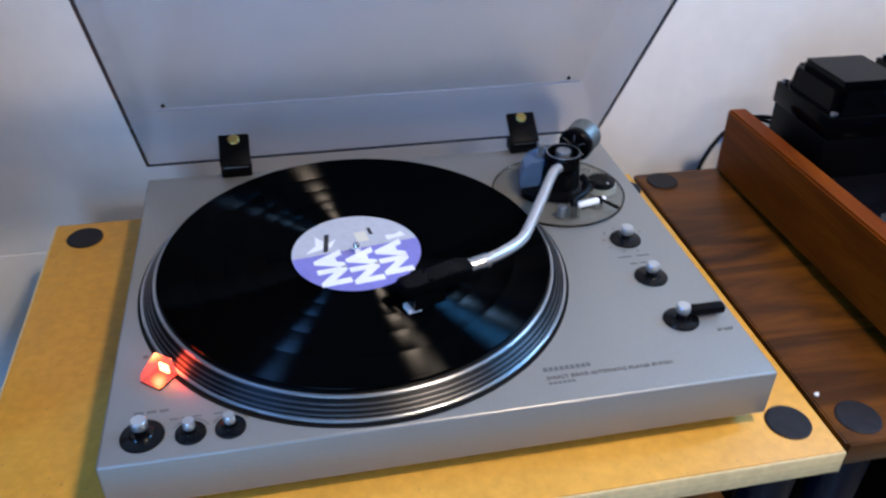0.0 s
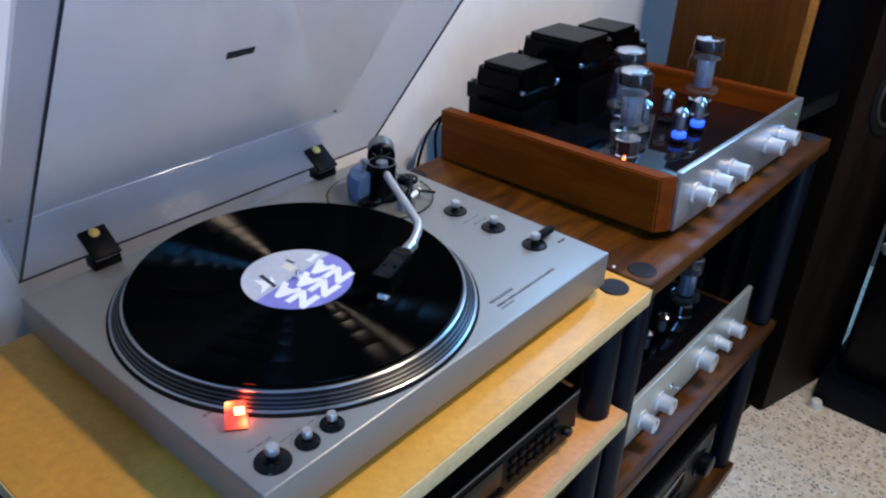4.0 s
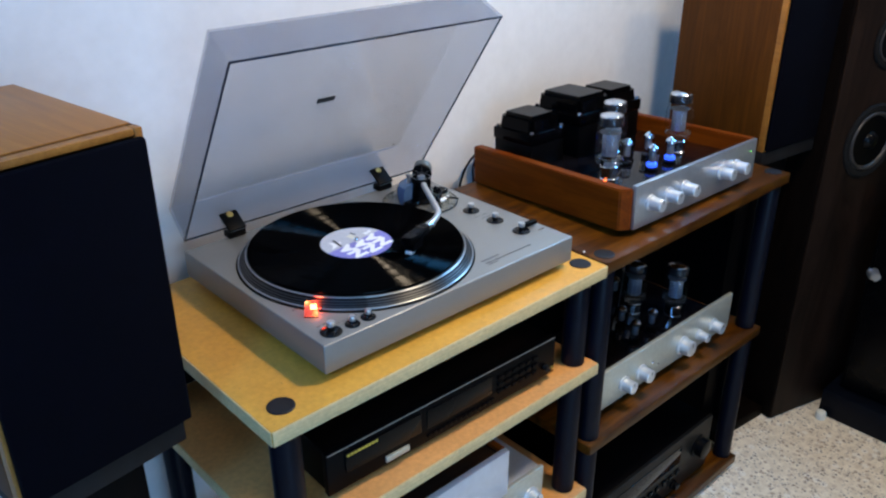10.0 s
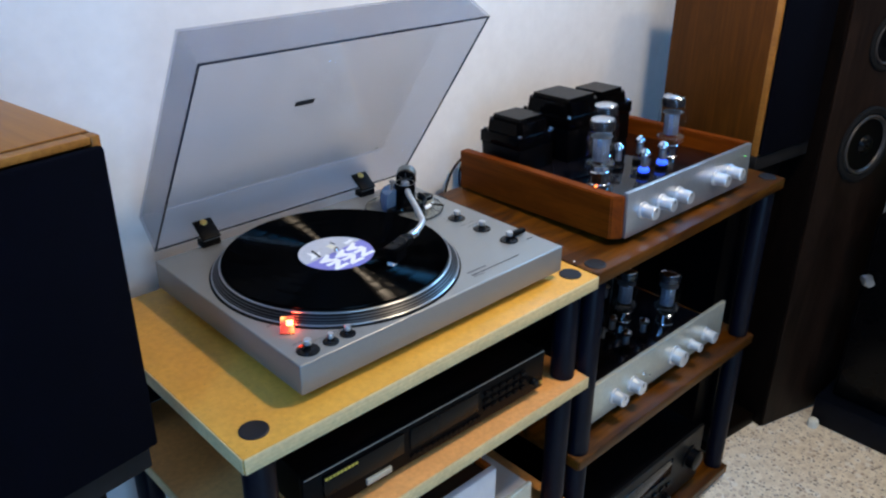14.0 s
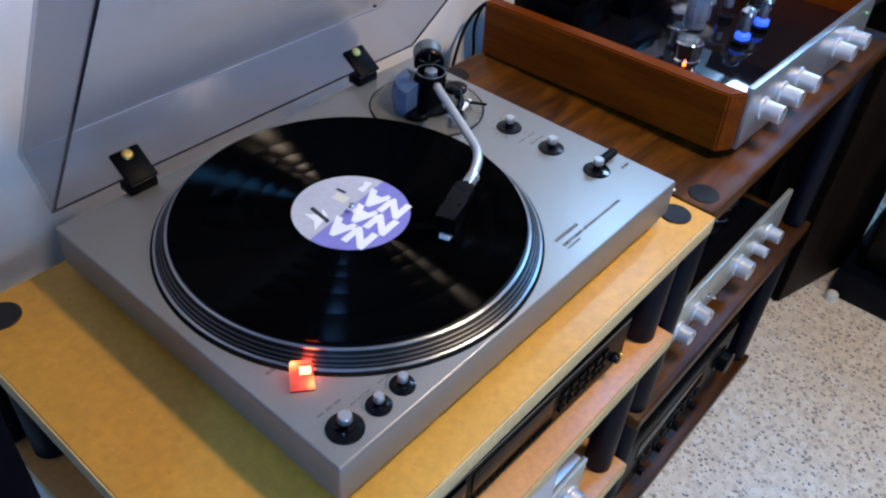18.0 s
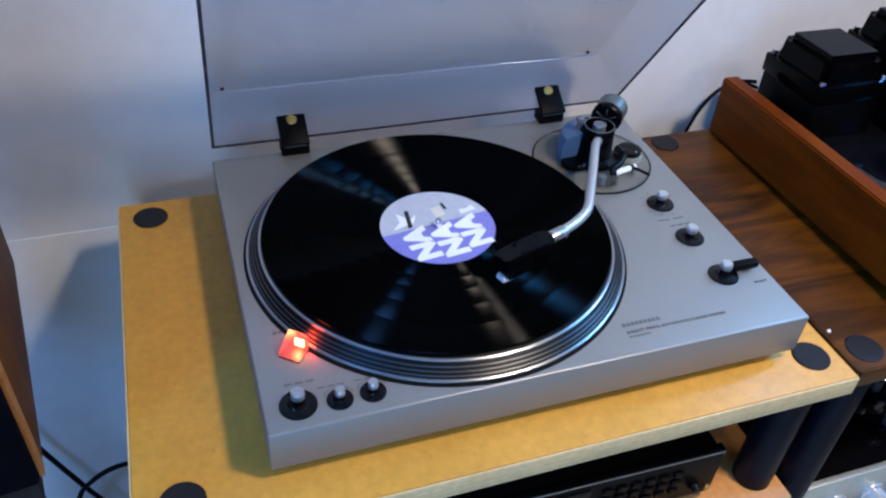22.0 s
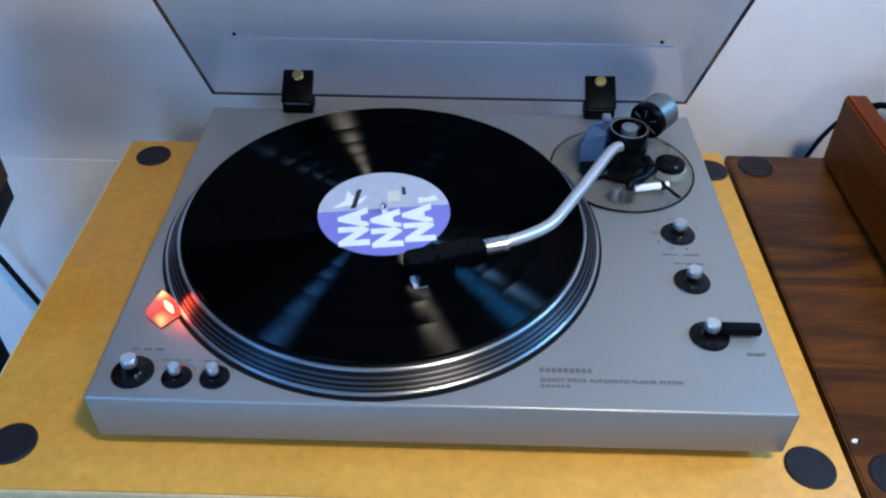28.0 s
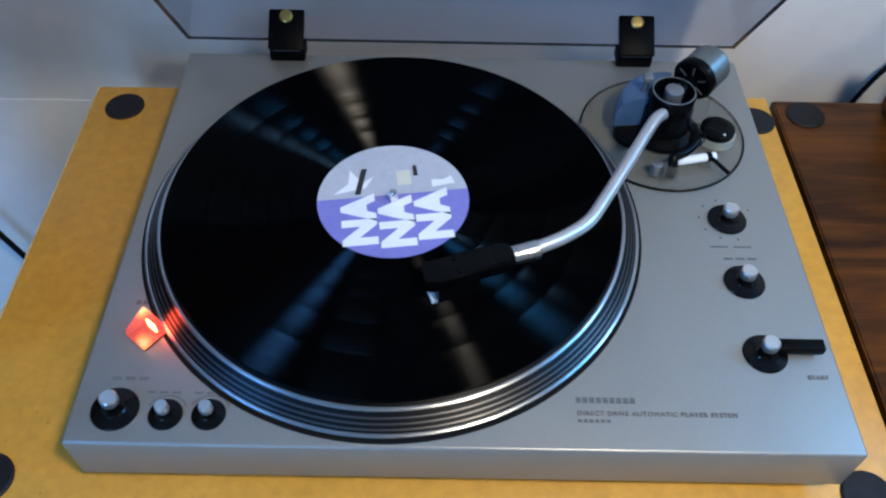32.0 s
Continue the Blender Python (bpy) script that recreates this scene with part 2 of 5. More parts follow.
def vinyl():
    """Grooved vinyl: nearly black, with one narrow sheen from each of the two sloping walls of the groove."""
    m = bpy.data.materials.new("vinyl_grooves")
    m.use_nodes = True
    n, l = m.node_tree.nodes, m.node_tree.links
    n.remove(n["Principled BSDF"])

    def vec(op, a, b=None, k=None):
        t = n.new("ShaderNodeVectorMath")
        t.operation = op
        for sock, v in ((t.inputs[0], a), (t.inputs[1], b), (t.inputs[3], k)):
            if v is not None:
                if isinstance(v, (int, float)):
                    sock.default_value = v
                elif isinstance(v, tuple):
                    sock.default_value = v
                else:
                    l.new(v, sock)
        return t

    def band(scale, detail, lo, hi):
        """A value that changes from groove to groove and stays the same round the disc."""
        no, mr = n.new("ShaderNodeTexNoise"), n.new("ShaderNodeMapRange")
        no.noise_dimensions = "1D"
        no.inputs["Scale"].default_value, no.inputs["Detail"].default_value = scale, detail
        mr.inputs["From Min"].default_value, mr.inputs["From Max"].default_value = 0.3, 0.7
        mr.inputs["To Min"].default_value, mr.inputs["To Max"].default_value = lo, hi
        l.new(radius.outputs["Value"], no.inputs["W"])
        l.new(no.outputs["Fac"], mr.inputs["Value"])
        return mr.outputs["Result"]

    tc, geo, tan, turn = n.new("ShaderNodeTexCoord"), n.new("ShaderNodeNewGeometry"), n.new("ShaderNodeTangent"), n.new("ShaderNodeVectorTransform")
    tan.direction_type, tan.axis = "RADIAL", "Z"
    radius = vec("LENGTH", tc.outputs["Object"])
    turn.vector_type, turn.convert_from, turn.convert_to = "VECTOR", "OBJECT", "WORLD"
    l.new(vec("MULTIPLY", tc.outputs["Object"], (1, 1, 0)).outputs[0], turn.inputs[0])
    out_way = vec("NORMALIZE", turn.outputs[0]).outputs[0]
    df = n.new("ShaderNodeBsdfDiffuse")
    df.inputs["Color"].default_value = (0.0003, 0.0003, 0.0004, 1)
    total = df.outputs[0]
    for sign, lo, hi, aniso, rough in ((-1, 0.0017, 0.0027, 0.40, 0.20), (1, 0.0034, 0.0052, 0.50, 0.21)):
        g, add = n.new("ShaderNodeBsdfAnisotropic"), n.new("ShaderNodeAddShader")
        scaled = vec("SCALE", out_way, None, sign * 0.945).outputs[0]
        l.new(vec("NORMALIZE", vec("ADD", geo.outputs["Normal"], scaled).outputs[0]).outputs[0], g.inputs["Normal"])
        g.distribution = "BECKMANN"
        g.inputs["Anisotropy"].default_value = aniso
        l.new(band(320, 4, rough, rough + 0.02), g.inputs["Roughness"])
        l.new(band(300, 5, lo, hi), g.inputs["Color"])
        l.new(tan.outputs["Tangent"], g.inputs["Tangent"])
        l.new(total, add.inputs[0])
        l.new(g.outputs[0], add.inputs[1])
        total = add.outputs[0]
    flat = n.new("ShaderNodeBsdfAnisotropic")
    flat.inputs["Roughness"].default_value = 0.06
    flat.inputs["Color"].default_value = (0.0006, 0.0006, 0.0006, 1)
    add = n.new("ShaderNodeAddShader")
    l.new(total, add.inputs[0])
    l.new(flat.outputs[0], add.inputs[1])
    l.new(add.outputs[0], n["Material Output"].inputs["Surface"])
    return m


def ringed(name, color, rough):
    m = material(name, color, rough, 1.0, Anisotropic=0.7, Anisotropic_Rotation=0.25)
    n, l, b = nodes_of(m)
    tan = n.new("ShaderNodeTangent")
    tan.direction_type, tan.axis = "RADIAL", "Z"
    l.new(tan.outputs["Tangent"], b.inputs["Tangent"])
    return m


M_VINYL = vinyl()
# One aluminium in three tones: the rim's glints and dark reflections as colour.
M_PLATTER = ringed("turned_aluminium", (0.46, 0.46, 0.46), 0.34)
M_PLATTER_GLINT = ringed("turned_aluminium_glint", (0.115, 0.115, 0.118), 0.42)
M_PLATTER_SHADE = ringed("turned_aluminium_shade", (0.021, 0.0215, 0.023), 0.46)


def glassy(name, tint, rough, haze, haze_color, ior=1.45, power=4.0):
    """Thin clear or smoked plastic: tinted transparency, a little dust, gloss by Fresnel."""
    m = bpy.data.materials.new(name)
    m.use_nodes = True
    n, l = m.node_tree.nodes, m.node_tree.links
    n.remove(n["Principled BSDF"])
    out = n["Material Output"]
    tr, df, gl = (n.new("ShaderNodeBsdf" + k) for k in ("Transparent", "Diffuse", "Glossy"))
    fr = n.new("ShaderNodeLayerWeight")
    fr.inputs["Blend"].default_value = 0.5
    edge = n.new("ShaderNodeMath")
    edge.operation, edge.inputs[1].default_value = "POWER", power
    shine = n.new("ShaderNodeMapRange")
    shine.inputs["To Min"].default_value, shine.inputs["To Max"].default_value = 0.02 * ior, 0.6
    l.new(fr.outputs["Facing"], edge.inputs[0])
    l.new(edge.outputs[0], shine.inputs["Value"])
    tr.inputs["Color"].default_value = (*tint, 1)
    df.inputs["Color"].default_value = (*haze_color, 1)
    gl.inputs["Roughness"].default_value = rough
    a, b = n.new("ShaderNodeMixShader"), n.new("ShaderNodeMixShader")
    tc, no, mr = n.new("ShaderNodeTexCoord"), n.new("ShaderNodeTexNoise"), n.new("ShaderNodeMapRange")
    no.inputs["Scale"].default_value, no.inputs["Detail"].default_value = 7, 5
    mr.inputs["To Min"].default_value, mr.inputs["To Max"].default_value = haze * 0.75, haze * 1.25
    l.new(tc.outputs["Object"], no.inputs["Vector"])
    l.new(no.outputs["Fac"], mr.inputs["Value"])
    l.new(mr.outputs["Result"], a.inputs["Fac"])
    l.new(tr.outputs[0], a.inputs[1])
    l.new(df.outputs[0], a.inputs[2])
    l.new(shine.outputs[0], b.inputs["Fac"])
    l.new(a.outputs[0], b.inputs[1])
    l.new(gl.outputs[0], b.inputs[2])
    l.new(b.outputs[0], out.inputs["Surface"])
    return m


# Dust haze tinted blue, which puts reflected daylight into the lid's colour.
M_SMOKE = glassy("smoked_acrylic", (0.835, 0.84, 0.86), 0.08, 0.13, (0.36, 0.37, 0.42))
M_SMOKE_EDGE = plain("smoked_acrylic_edge", (0.03, 0.032, 0.045), 0.15, vary=0.2)
# Pale colour paints the highlight along the smoked lid's fold.
M_FOLD_GLINT = material("painted_fold_glint", (0.34, 0.36, 0.42), 0.12)
M_TUBEGLASS = glassy("tube_glass", (0.95, 0.965, 0.98), 0.02, 0.0, (0.5, 0.5, 0.5), 1.1, 4.0)
M_CLEAR = glassy("clear_plastic", (0.86, 0.86, 0.84), 0.05, 0.10, (0.45, 0.45, 0.40))
M_PANE = glassy("window_glass", (0.97, 0.98, 0.98), 0.01, 0.0, (0.5, 0.5, 0.5))


def glow(name, color, strength, base=None):
    m = material(name, base or color, 0.25)
    b = m.node_tree.nodes["Principled BSDF"]
    b.inputs["Emission Color"].default_value = (*color, 1)
    b.inputs["Emission Strength"].default_value = strength
    return m




def red_lens():
    """Clear red plastic lit from inside; the bulb's two refracted bright corners are painted as emission."""
    m = glassy("clear_red_plastic", (1.0, 0.66, 0.60), 0.05, 0.13, (0.9, 0.22, 0.17))
    n, l = m.node_tree.nodes, m.node_tree.links
    tc, lo = n.new("ShaderNodeTexCoord"), n.new("ShaderNodeMath")
    lo.operation = "MINIMUM"
    for k, p in enumerate(((-0.0062, 0.0066, 0.0140), (0.0082, -0.0075, 0.0070))):
        d = n.new("ShaderNodeVectorMath")
        d.operation, d.inputs[1].default_value = "DISTANCE", p
        l.new(tc.outputs["Object"], d.inputs[0])
        l.new(d.outputs["Value"], lo.inputs[k])
    mr = n.new("ShaderNodeMapRange")
    mr.inputs["From Max"].default_value = 0.017
    l.new(lo.outputs[0], mr.inputs["Value"])
    hot = ramp(m, mr.outputs["Result"], [(0.10, (1.0, 0.70, 0.30)), (0.26, (1.0, 0.34, 0.08)), (0.42, (0.42, 0.07, 0.05)), (1.0, (0.24, 0.030, 0.024))])
    em, ad, out = n.new("ShaderNodeEmission"), n.new("ShaderNodeAddShader"), n["Material Output"]
    em.inputs["Strength"].default_value = 1.15
    l.new(hot, em.inputs["Color"])
    old = out.inputs["Surface"].links[0].from_socket
    l.new(old, ad.inputs[0])
    l.new(em.outputs[0], ad.inputs[1])
    l.new(ad.outputs[0], out.inputs["Surface"])
    return m


M_RED = red_lens()
M_RED_CORE = glow("strobe_bulb", (1.0, 0.62, 0.25), 9.0)
M_BLUE = glow("blue_led_glow", (0.02, 0.11, 1.0), 1.9)
M_ORANGE = glow("heater_glow", (1.0, 0.16, 0.03), 7.0)
M_GREEN = glow("green_led", (0.2, 1.0, 0.2), 0.5)
M_LAMP = glow("lamp_diffuser", (1.0, 0.9, 0.75), 3.0)


def terrazzo():
    m = material("terrazzo", (0.6, 0.57, 0.5), 0.35)
    n, l, b = nodes_of(m)
    v = coords(m)
    base = ramp(m, noise_tex(m, v, 45, 5), [(0.3, (0.64, 0.54, 0.39)), (0.7, (0.86, 0.77, 0.60))])
    out = base
    for scale, limit, tone in ((38, 0.30, (0.80, 0.74, 0.62)), (52, 0.28, (0.60, 0.50, 0.37)), (64, 0.24, (0.44, 0.34, 0.24)), (150, 0.24, (0.46, 0.41, 0.34)), (105, 0.22, (0.24, 0.20, 0.16)), (72, 0.19, (0.17, 0.15, 0.13))):
        vo = n.new("ShaderNodeTexVoronoi")
        vo.inputs["Scale"].default_value = scale
        l.new(v, vo.inputs["Vector"])
        chip = ramp(m, vo.outputs["Distance"], [(limit, (1, 1, 1)), (limit + 0.06, (0, 0, 0))])
        sep = n.new("ShaderNodeSeparateColor")
        l.new(vo.outputs["Color"], sep.inputs["Color"])
        some = ramp(m, sep.outputs[0], [(0.45, (0, 0, 0)), (0.48, (1, 1, 1))])
        out = mix(m, out, tone, mix(m, chip, some, 1.0), "MIX")
    color_in(m, out)
    rough_in(m, noise_tex(m, v, 12), 0.22, 0.42)
    return m


M_FLOOR = terrazzo()

# ---- mesh helpers ----


def box(bm, x0, y0, z0, x1, y1, z1, bevel=0.0, seg=2):
    vs = bmesh.ops.create_cube(bm, size=1.0)["verts"]
    bmesh.ops.scale(bm, vec=(x1 - x0, y1 - y0, z1 - z0), verts=vs)
    bmesh.ops.translate(bm, vec=((x0 + x1) / 2, (y0 + y1) / 2, (z0 + z1) / 2), verts=vs)
    if bevel:
        edges = list({e for v in vs for e in v.link_edges})
        bmesh.ops.bevel(bm, geom=edges, offset=bevel, segments=seg, profile=0.5, affect="EDGES")
    return bm


def lathe(bm, profile, seg=32, m=None):
    """A turned solid: profile of (radius, height) from bottom to top about z, then moved by m."""
    rings = []
    m = m or Matrix.Identity(4)
    for r, z in profile:
        if r < 1e-6:
            rings.append([bm.verts.new(m @ Vector((0, 0, z)))])
        else:
            rings.append([bm.verts.new(m @ Vector((r * math.cos(2 * math.pi * k / seg), r * math.sin(2 * math.pi * k / seg), z))) for k in range(seg)])
    for a, b in zip(rings, rings[1:]):
        for k in range(seg):
            j = (k + 1) % seg
            quad = [a[k % len(a)], a[j % len(a)], b[j % len(b)], b[k % len(b)]]
            quad = list(dict.fromkeys(quad))
            if len(quad) > 2:
                bm.faces.new(quad)
    return bm


def disc(r, z0, z1, bev=0.0):
    """The profile of a closed cylinder with a rounded rim."""
    if not bev:
        return [(0, z0), (r, z0), (r, z1), (0, z1)]
    return [(0, z0), (r - bev, z0), (r, z0 + bev), (r, z1 - bev), (r - bev * 0.3, z1 - bev * 0.3), (r - bev, z1), (0, z1)]


def aim(at, way):
    """A pose at a place whose z points along way."""
    return Matrix.Translation(at) @ Vector(way).to_track_quat("Z", "Y").to_matrix().to_4x4()


def pipe(bm, points, r, seg=12, smooth=6):
    """A round tube along a smooth line through points."""
    pts = [Vector(p) for p in points]
    line = []
    for i in range(len(pts) - 1):
        p0, p1, p2, p3 = pts[max(i - 1, 0)], pts[i], pts[i + 1], pts[min(i + 2, len(pts) - 1)]
        for k in range(smooth):
            t = k / smooth
            line.append(0.5 * (2 * p1 + (p2 - p0) * t + (2 * p0 - 5 * p1 + 4 * p2 - p3) * t * t + (3 * p1 - p0 - 3 * p2 + p3) * t ** 3))
    line.append(pts[-1])
    rings, up = [], Vector((0.013, 0.021, 1))
    for i, p in enumerate(line):
        d = (line[min(i + 1, len(line) - 1)] - line[max(i - 1, 0)]).normalized()
        side = d.cross(up)
        side = side.normalized() if side.length > 1e-4 else Vector((1, 0, 0))
        up2 = side.cross(d).normalized()
        up = up2
        rings.append([bm.verts.new(p + r * (math.cos(2 * math.pi * k / seg) * side + math.sin(2 * math.pi * k / seg) * up2)) for k in range(seg)])
    for a, b in zip(rings, rings[1:]):
        for k in range(seg):
            bm.faces.new([a[k], a[(k + 1) % seg], b[(k + 1) % seg], b[k]])
    bm.faces.new(rings[0][::-1])
    bm.faces.new(rings[-1])
    return bm


def prism(bm, outline, z0, z1, m=None):
    """A straight-sided solid over an outline of (x, y)."""
    m = m or Matrix.Identity(4)
    lo = [bm.verts.new(m @ Vector((x, y, z0))) for x, y in outline]
    hi = [bm.verts.new(m @ Vector((x, y, z1))) for x, y in outline]
    bm.faces.new(lo[::-1])
    bm.faces.new(hi)
    for k in range(len(lo)):
        j = (k + 1) % len(lo)
        bm.faces.new([lo[k], lo[j], hi[j], hi[k]])
    return bm


def B():
    return bmesh.new()


def finish(name, bm, mat, smooth=True):
    bmesh.ops.recalc_face_normals(bm, faces=bm.faces)
    me = bpy.data.meshes.new(name)
    bm.to_mesh(me)
    bm.free()
    me.materials.append(mat)
    if smooth:
        me.polygons.foreach_set("use_smooth", [True] * len(me.polygons))
        me.set_sharp_from_angle(angle=radians(32))
    return me


def part(name, bm, mat, parent, label=""):
    ob = new(name, finish(name, bm, mat))
    ob.parent = parent
    if label:
        ob["label"] = label
    return ob


def thing(name, at, label, category, group="", turn=0.0, kind=""):
    ob = new(name)
    ob.empty_display_size = 0.05
    ob.matrix_world = pose(*at, 0, 0, turn)
    return tagged(ob, label, category, group, kind)


def solid(name, bm, mat, label="", category="", kind="", group=""):
    return tagged(new(name, finish(name, bm, mat)), label, category, group, kind)


def lettering(name, text, size, m, mat, parent, bold=0.0, spacing=1.0, align="LEFT", depth=0.0002):
    cu = bpy.data.curves.new(name, "FONT")
    cu.body, cu.size, cu.extrude, cu.offset, cu.space_character, cu.align_x = text, size, depth, bold, spacing, align
    tmp = new(name + "_curve", cu)
    me = bpy.data.meshes.new_from_object(tmp)
    bpy.data.objects.remove(tmp)
    me.name = name
    me.transform(m)
    me.materials.clear()
    me.materials.append(mat)
    ob = new(name, me)
    ob.parent = parent
    return ob


# ---- structure ----
WALL_Y, X0, X1, Y0 = 0.866, -1.6, 2.2, -1.75
solid("floor", box(B(), X0 - 0.2, Y0 - 0.2, -0.1, X1 + 0.2, WALL_Y + 0.2, 0), M_FLOOR, "cream terrazzo floor with dark and brown stone chips", "floor", "structure")
solid("ceiling", box(B(), X0 - 0.2, Y0 - 0.2, CEIL, X1 + 0.2, WALL_Y + 0.2, CEIL + 0.1), M_CEIL, "unseen ceiling, greyed to cut bounce light", "ceiling", "structure")
solid("wall_north", box(B(), X0 - 0.2, WALL_Y, 0, X1 + 0.2, WALL_Y + 0.15, CEIL), M_WALL, "smooth off-white painted plaster wall", "wall", "structure")
solid("wall_trim", box(B(), X0, WALL_Y - 0.0017, 0, X1, WALL_Y - 0.0004, 0.69, 0.0006), M_WALL, "painted lower wall panel with a faint edge", "wall panel", "structure")
# Unseen wall added to close the room; its dark tone limits bounce light.
bm = B()
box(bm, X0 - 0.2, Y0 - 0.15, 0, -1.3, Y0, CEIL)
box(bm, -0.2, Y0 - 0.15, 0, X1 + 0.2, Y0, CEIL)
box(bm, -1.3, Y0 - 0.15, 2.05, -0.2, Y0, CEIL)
solid("wall_south", bm, M_UNSEEN_WALL, "unseen wall, darkened to cut bounce light, with a door opening", "wall", "structure")
gd = thing("door_1", (-0.75, Y0 - 0.08, 0), "white-framed glass door", "door", kind="structure")
for x in (-0.548, 0.508):
    part("door_stile", box(B(), x, -0.03, 0.0, x + 0.04, 0.03, 2.048, 0.003), M_WHITE, gd)
for z in (0.0, 2.008):
    part("door_rail", box(B(), -0.507, -0.03, z, 0.507, 0.03, z + 0.04, 0.003), M_WHITE, gd)
part("pane", box(B(), -0.507, -0.003, 0.041, 0.507, 0.003, 2.007), M_PANE, gd).visible_shadow = False


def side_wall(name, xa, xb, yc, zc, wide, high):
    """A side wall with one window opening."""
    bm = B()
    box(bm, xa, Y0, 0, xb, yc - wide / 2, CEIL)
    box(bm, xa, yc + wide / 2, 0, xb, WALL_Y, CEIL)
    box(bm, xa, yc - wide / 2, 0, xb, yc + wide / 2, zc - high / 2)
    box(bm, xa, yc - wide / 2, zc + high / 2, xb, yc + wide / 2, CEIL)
    return solid(name, bm, M_UNSEEN_WALL, "unseen wall, darkened to cut bounce light, with a window opening", "wall", "structure")


def window(name, x, yc, zc, wide, high):
    w = thing(name, (x, yc, zc - high / 2), "white-framed window with one clear pane", "window", kind="structure")
    for n, a in (("window_sill", (-wide / 2, 0, wide / 2, 0.04)), ("window_head", (-wide / 2, high - 0.04, wide / 2, high))):
        part(n, box(B(), -0.03, a[0], a[1], 0.03, a[2], a[3], 0.003), M_WHITE, w)
    for s in (-1, 1):
        part("window_stile", box(B(), -0.03, min(s * wide / 2, s * (wide / 2 - 0.04)), 0.0405, 0.03, max(s * wide / 2, s * (wide / 2 - 0.04)), high - 0.0405, 0.003), M_WHITE, w)
    pane = part("pane", box(B(), -0.003, -wide / 2 + 0.041, 0.041, 0.003, wide / 2 - 0.041, high - 0.041), M_PANE, w)
    pane.visible_shadow = False


side_wall("wall_east", X1, X1 + 0.15, 0.32, 1.85, 1.0, 1.2)
side_wall("wall_west", X0 - 0.15, X0, -0.55, 1.85, 1.0, 1.2)
window("window_1", X1 + 0.08, 0.32, 1.85, 1.0, 1.2)
window("window_2", X0 - 0.08, -0.55, 1.85, 1.0, 1.2)

# Unseen fixture made up to carry the floor's fill light.
ceil = thing("ceiling_fill_lamp", (1.38, -0.98, CEIL), "round white ceiling lamp, unseen, added as fill light", "lamp")
part("lamp_base", lathe(B(), disc(0.17, -0.03, 0, 0.004), 40), M_WHITE, ceil)
part("lamp_shade", lathe(B(), [(0.0, -0.09), (0.06, -0.088), (0.12, -0.075), (0.155, -0.05), (0.16, -0.0305), (0, -0.0305)], 40), M_LAMP, ceil, "glowing opal glass shade")
lamp = thing("pendant_lamp", (0.56, 0.06, CEIL), "small white pendant lamp on a cord, switched on", "lamp")
part("ceiling_rose", lathe(B(), disc(0.045, -0.025, 0, 0.004), 32), M_WHITE, lamp)
part("cord", lathe(B(), disc(0.003, -0.58, -0.0255, 0.0005), 12), M_WHITE, lamp)
part("lamp_shade", lathe(B(), [(0.022, -0.58), (0.050, -0.60), (0.085, -0.635), (0.100, -0.66), (0.096, -0.66), (0.082, -0.637), (0.048, -0.604), (0.020, -0.585)], 40), M_WHITE, lamp, "white metal dome shade")
part("bulb", lathe(B(), [(0, -0.652), (0.020, -0.647), (0.030, -0.632), (0.026, -0.612), (0.013, -0.592), (0, -0.590)], 28), M_LAMP, lamp, "glowing opal bulb")

# ---- racks ----
POST_R = 0.0195


def rack(name, label, x0, x1, y0, y1, tops, mats, edges, cap_xy, feet, shade_panels):
    r = thing(name, (0, 0, 0), label, "hi-fi rack")
    for k, (top, mat) in enumerate(zip(tops, mats)):
        sh = part("shelf", box(B(), x0, y0 + 0.0015, top - 0.021, x1, y1, top, 0.0015), mat, r)
        part("edge_band", box(B(), x0 + 0.0005, y0 - 0.0005, top - 0.0205, x1 - 0.0005, y0 + 0.0014, top - 0.0006, 0.0003), edges, sh)
        part("edge_band", box(B(), x0 - 0.0015, y0 + 0.002, top - 0.0205, x0 - 0.0001, y1 - 0.001, top - 0.0006, 0.0003), edges, sh)
        for x, y in cap_xy:
            if k < len(tops) - 1:
                part("post", lathe(B(), disc(POST_R, tops[k + 1], top - 0.021, 0.0015), 28, Matrix.Translation((x, y, 0))), M_POST, r)
            elif feet:
                part("foot", lathe(B(), disc(0.016, 0, top - 0.021, 0.002), 20, Matrix.Translation((x, y, 0))), M_RUBBER, r)
    for x, y in cap_xy:
        part("post_cap", lathe(B(), [(0, tops[0]), (0.0170, tops[0]), (0.0170, tops[0] + 0.0008), (0.0156, tops[0] + 0.0018), (0, tops[0] + 0.0021)], 36, Matrix.Translation((x, y, 0))), M_CAP, r, "round black plastic post cap")
    # Added black sheets stand in for the deep shade at the bays' backs.
    for k in range(shade_panels):
        part("shade_panel", box(B(), x0 + 0.001, y1 - 0.0012, tops[k + 1] + 0.0005, x1 - 0.001, y1 + 0.004, tops[k] - 0.0215), M_MATT, r, "added dark sheet standing in for shade behind the bay")
    return r


TOP = 0.759
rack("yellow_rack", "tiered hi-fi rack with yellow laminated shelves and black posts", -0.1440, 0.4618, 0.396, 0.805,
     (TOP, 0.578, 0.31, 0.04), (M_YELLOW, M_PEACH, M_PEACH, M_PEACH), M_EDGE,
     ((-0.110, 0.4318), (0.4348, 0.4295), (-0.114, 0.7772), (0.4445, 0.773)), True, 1)
